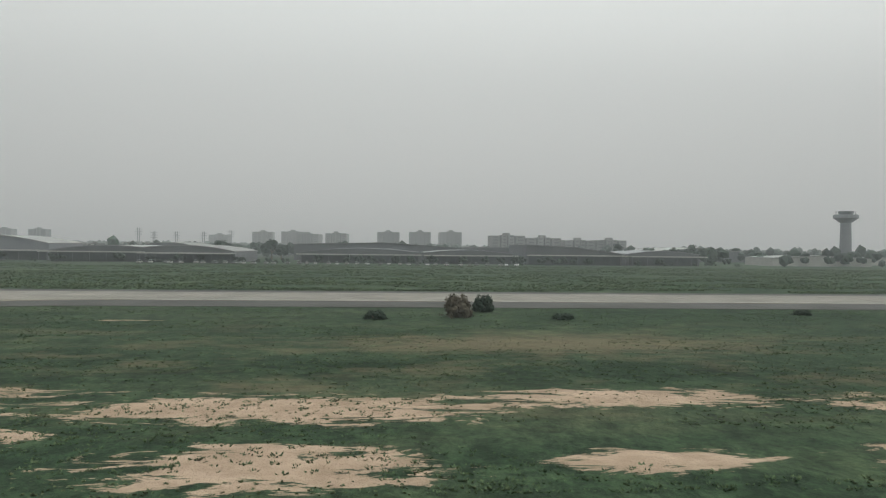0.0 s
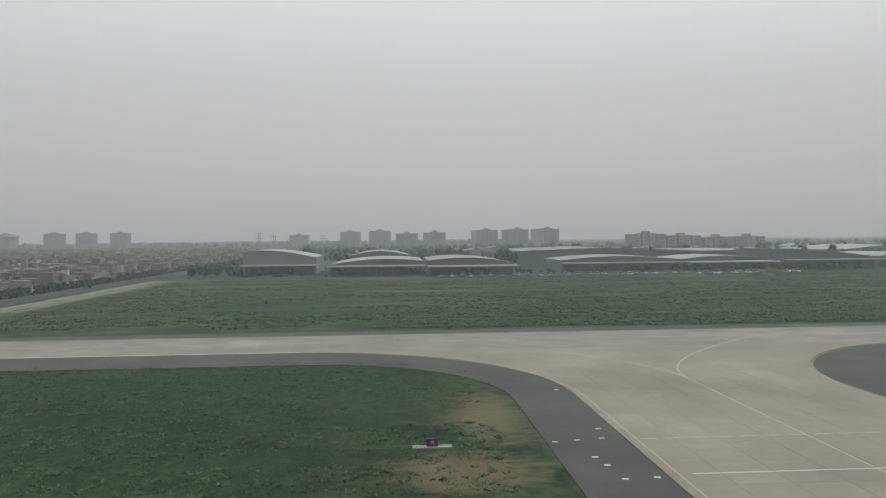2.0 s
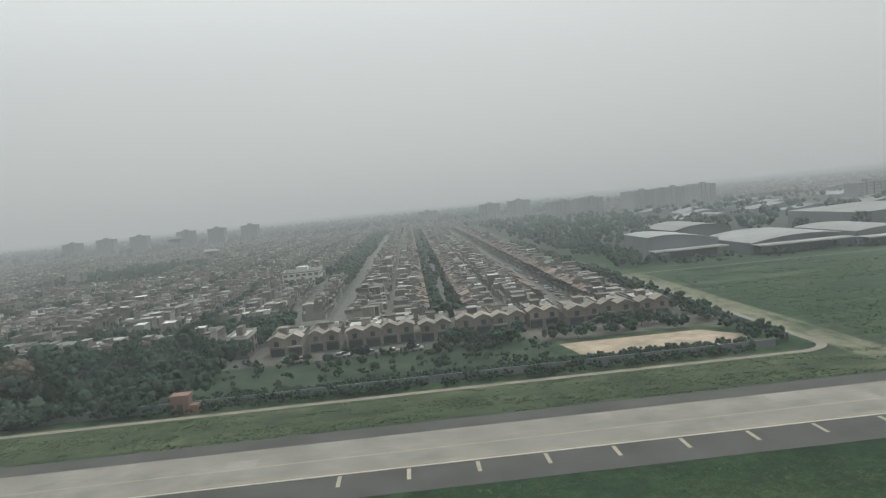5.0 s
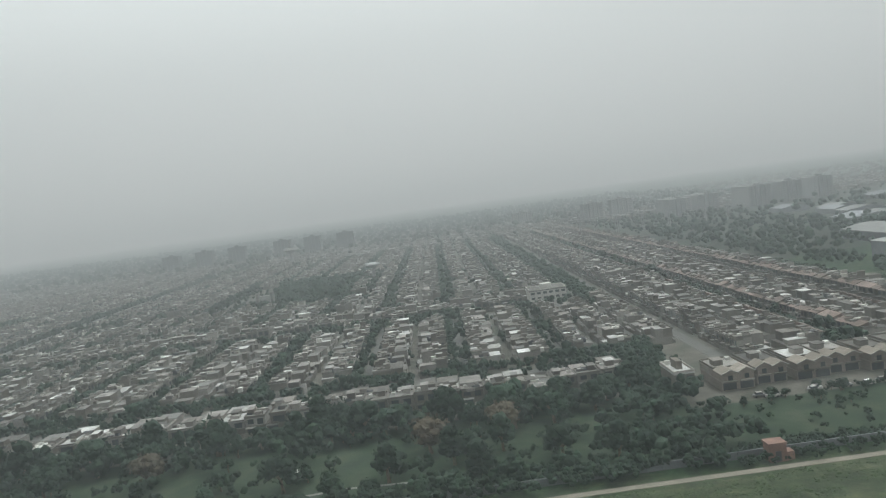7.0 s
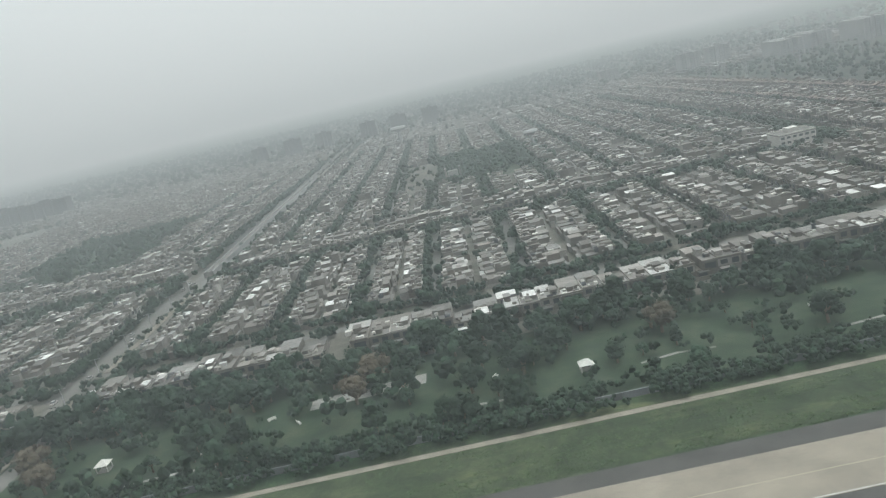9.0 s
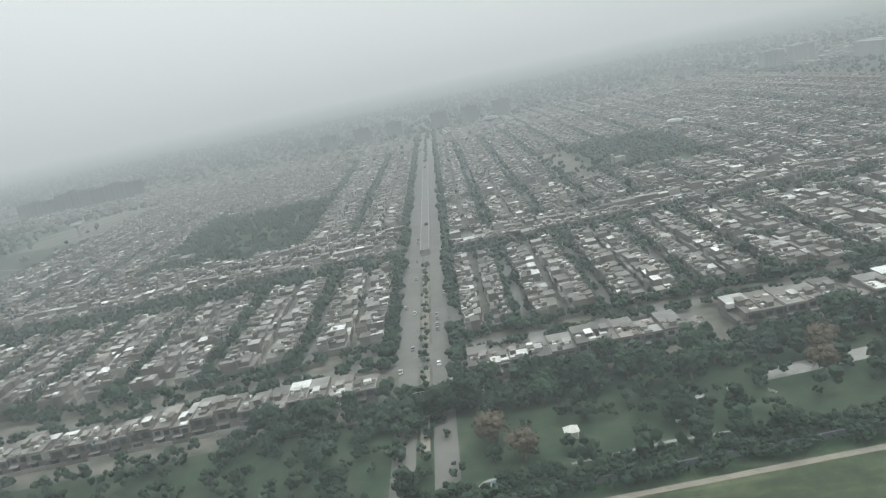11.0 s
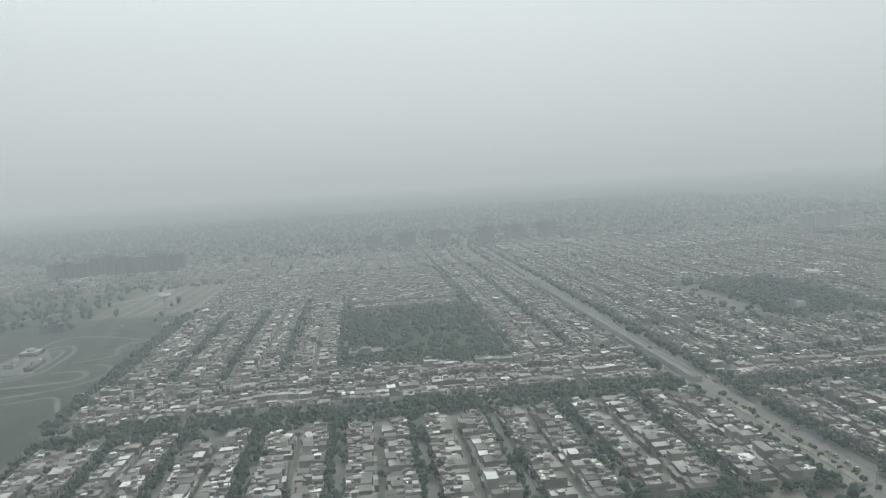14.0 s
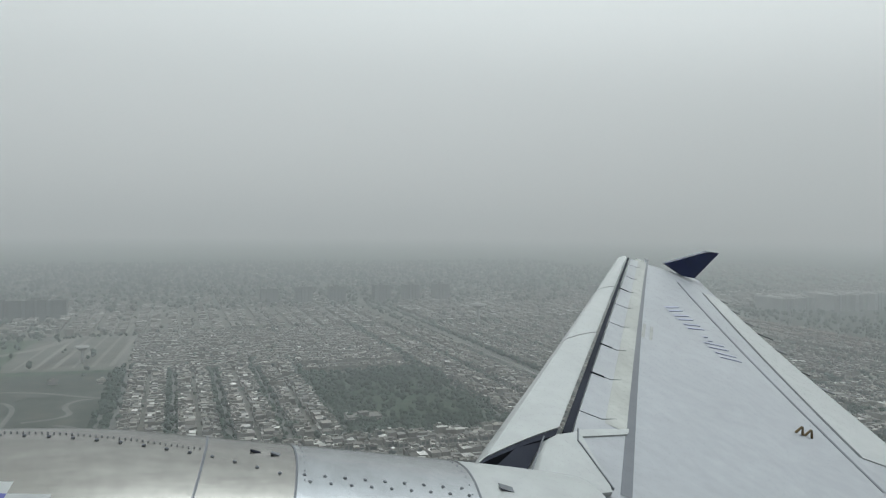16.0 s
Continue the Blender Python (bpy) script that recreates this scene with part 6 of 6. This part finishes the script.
# hinge seams between the slat gap and the worn strip
for i in range(8):
    k = 0.06 + 0.125 * i
    x, y = along((15.5, 7.3), (20.3, 16.95), k)
    w = 0.46 * (1 - 0.35 * k)
    ribbon([(x, y), (x + w * 0.5, y - 0.03), (x + w, y + 0.1)], (0.012, 0.008), 0.014, M["seal"], "panel_seam")
    if i in (1, 2, 5):
        ribbon([(x - 0.04, y), (x + 0.14, y - 0.02)], (0.035, 0.03), 0.03, M["dark_gap"], "slat_track", "small dark slat track")
part("root_fairing", bm_mesh("root_fairing", skin([(15.42, 7.18), (15.5, 7.3), (15.62, 7.42)], [(16.2, 7.66), (16.24, 7.72), (16.28, 7.8)], 0.014, 0.03), M["slat_paint"]), plane_ob, "off-white root fairing of the slat")
# registration on the upper skin, as plain bars
for i in range(6):
    k = i / 5
    x, y = 19.62 + 0.06 * k, 13.75 - 1.75 * k
    tall = (1.0, 1.0, 1.0, 0.25, 1.0, 1.0)[i]
    for dy in (0.0, -0.16):
        ribbon(between((x + 0.25 * (1 - tall), y + dy), (x + 0.25 * (1 + tall), y + dy + (0.42 - 0.26 * k) * tall), 3), (0.06, 0.06), 0.02, M["grey_blue"], "marking_bar", "grey-blue marking bar")
for i in range(2):
    ribbon(between((18.06 + i * 0.13, 11.3), (18.46 + i * 0.13, 12.1), 3), (0.045, 0.045), 0.02, M["walk_strip"], "stencil_bar")
# small bracket on the upper skin
for dx in (-0.07, 0.07):
    bm = bmesh.new()
    for s in (-1, 1):
        d = Vector((0.05 * s, 0, 0.09))
        bmesh.ops.create_cone(bm, cap_ends=True, segments=6, radius1=0.018, radius2=0.014, depth=0.11, matrix=Matrix.Translation((19.57 + dx - 0.03 * s, 9.5, top_z(9.5) + 0.05)) @ d.to_track_quat("Z", "Y").to_matrix().to_4x4())
    part("wing_bracket", bm_mesh("wing_bracket", bm, M["brass"]), plane_ob, "small brass bracket")
# winglet
bm = bmesh.new()
base = [(21.25, 2.2), (22.15, 2.82), (22.42, 2.88), (22.1, 2.15), (21.8, 2.1)]
f0 = [bm.verts.new((x, 17.25, z)) for x, z in base]
f1 = [bm.verts.new((x, 17.36, z)) for x, z in base]
bm.faces.new(f0)
bm.faces.new(f1[::-1])
for k in range(5):
    bm.faces.new((f0[k], f1[k], f1[(k + 1) % 5], f0[(k + 1) % 5]))
bmesh.ops.recalc_face_normals(bm, faces=bm.faces[:])
part("winglet", bm_mesh("winglet", bm, M["navy"]), plane_ob, "dark navy swept winglet")
for y in (12.6, 14.2, 15.6, 16.2, 16.8):
    bm = bmesh.new()
    bmesh.ops.create_cone(bm, cap_ends=True, segments=8, radius1=0.07, radius2=0.01, depth=0.9, matrix=pose(22.1 + (y - 12) * 0.06, y, top_z(y) - 0.1, 0, 90))
    part("flap_fairing", bm_mesh("flap_fairing", bm, M["wing_paint"]), plane_ob)
# raised panel where the engine's pylon meets the wing
front_p, rear_p = [(14.60, 5.9), (14.68, 6.15), (15.09, 7.0)], [(15.50, 6.4), (15.53, 6.55), (15.56, 7.3)]
part("pylon_panel", bm_mesh("pylon_panel", skin(front_p, rear_p, 0.04, 0.1, 0.06, 0.06), M["slat_paint"]), plane_ob, "riveted white pylon panel")
ribbon(between((15.56, 7.34), (15.47, 7.1), 2) + between((15.48, 7.05), (15.53, 6.45), 4), (0.012, 0.012), 0.12, M["seal"], "panel_seam")
ribbon(between((14.72, 6.12), (15.13, 7.0), 4), (0.012, 0.012), 0.09, M["seal"], "panel_seam")
# dark solid piece in place of a hollow; its shade is in the colour
part("slat_bay_shade", bm_mesh("slat_bay_shade", skin([(14.50, 6.25), (14.98, 6.95)], [(14.72, 6.22), (15.14, 7.02)], 0.0, 0.1), M["dark_gap"]), plane_ob, "dark gap beside the pylon panel")


def nacelle_radius(x):
    return 1.2 - 0.1 * max(0.0, 12.4 - x) ** 2 - 0.05 * max(0.0, x - 14.2) ** 2


def on_nacelle(x, deg, lift=0.0):
    """A point of the nacelle's skin; deg runs from the outer side over the top to the fuselage's side."""
    r = nacelle_radius(x) + lift
    return (x, 5.5 + r * math.cos(radians(deg)), -0.9 + 0.2 * (x - 12.5) + r * math.sin(radians(deg)))


def lathe(x0, x1, mats, name, label="", lift=0.0, pick=None, n=16):
    """A ring of the nacelle round its sloping axis from x0 to x1."""
    vs = [on_nacelle(x0 + (x1 - x0) * i / n, 360 * k / 96, lift) for i in range(n + 1) for k in range(96)]
    fs, which = [], []
    for i in range(n):
        for k in range(96):
            fs.append((i * 96 + k, i * 96 + (k + 1) % 96, (i + 1) * 96 + (k + 1) % 96, (i + 1) * 96 + k))
            which.append(pick(x0 + (x1 - x0) * (i + 0.5) / n, 360 * (k + 0.5) / 96) if pick else 0)
    me = mesh_from(name, vs, [f[::-1] for f in fs], mats, which, True)
    return part(name, me, plane_ob, label)


def swoosh(x, deg):
    edge = 11.6 + (min(deg, 180) - 104) * 0.045
    return 0 if x < edge else 1 if x < edge + 0.16 else 2


lathe(9.9, 12.6, [M["blue"], M["slat_paint"], M["cowl"]], "front_cowl", "glossy blue cowl with white stripe and bare metal", 0.0, swoosh, 60)
lathe(12.6, 13.13, [M["cowl"]], "fan_cowl", "shiny bare metal fan cowl", 0.002)
lathe(13.13, 14.1, [M["cowl_paint"]], "rear_cowl", "silver grey rear engine cowl", 0.003)
lathe(14.1, 14.9, [M["slat_paint"]], "pylon_fairing", "pale grey fairing behind the engine", 0.0)
for x in (12.66, 13.13, 14.1):
    lathe(x - 0.006, x + 0.006, [M["seal"]], "cowl_seam", "", 0.005, None, 1)
bm = bmesh.new()
bmesh.ops.create_cone(bm, cap_ends=True, segments=8, radius1=0.011, radius2=0.009, depth=0.006)
BOLT = bm_mesh("bolt", bm, M["seal"])
bm = bmesh.new()
bmesh.ops.create_cone(bm, cap_ends=True, segments=6, radius1=0.005, radius2=0.004, depth=0.005)
RIVET = bm_mesh("rivet", bm, M["seal"])


def bolt(me, name, x, deg):
    part(name, me, plane_ob, m=Matrix.Translation(on_nacelle(x, deg, 0.004)) @ pose(0, 0, 0, deg - 90, 0, 0))


for i in range(14):
    x = 11.55 + i * 0.115
    bolt(BOLT, "bolt", x, 80 + 9 * (x - 11.55) / 1.1 if x < 12.65 else 89 + 16 * (x - 12.65))
for i in range(40):
    bolt(RIVET, "rivet", 11.5 + i * 0.029, 77 + i * 0.22)
for i in range(9):
    bolt(BOLT, "bolt", 13.17 + i * 0.105, 95)
    bolt(BOLT, "bolt", 13.2 + i * 0.105, 98)
for i in range(8):
    bolt(RIVET, "rivet", 14.06, 66 + i * 4.5)
    bolt(RIVET, "rivet", 13.17, 66 + i * 4.5)
# vent and catch on the upper cowl
part("vent", boxes_mesh("vent", [(-0.035, 0.035, -0.012, 0.012, 0, 0.006)], M["dark_gap"]), plane_ob, m=Matrix.Translation(on_nacelle(12.92, 84, 0.0)) @ pose(0, 0, 0, -6, 0, 0))
part("catch", boxes_mesh("catch", [(-0.025, 0.025, -0.018, 0.018, 0, 0.008)], M["seal"]), plane_ob, m=Matrix.Translation(on_nacelle(13.02, 84.5, 0.0)) @ pose(0, 0, 0, -6, 0, 0))
part("stencil_bar", boxes_mesh("stencil_bar", [(-0.05, 0.05, -0.03, 0.03, 0, 0.006)], M["seal"]), plane_ob, m=Matrix.Translation(on_nacelle(14.28, 93, 0.0)) @ pose(0, 0, 0, 3, 0, 0))
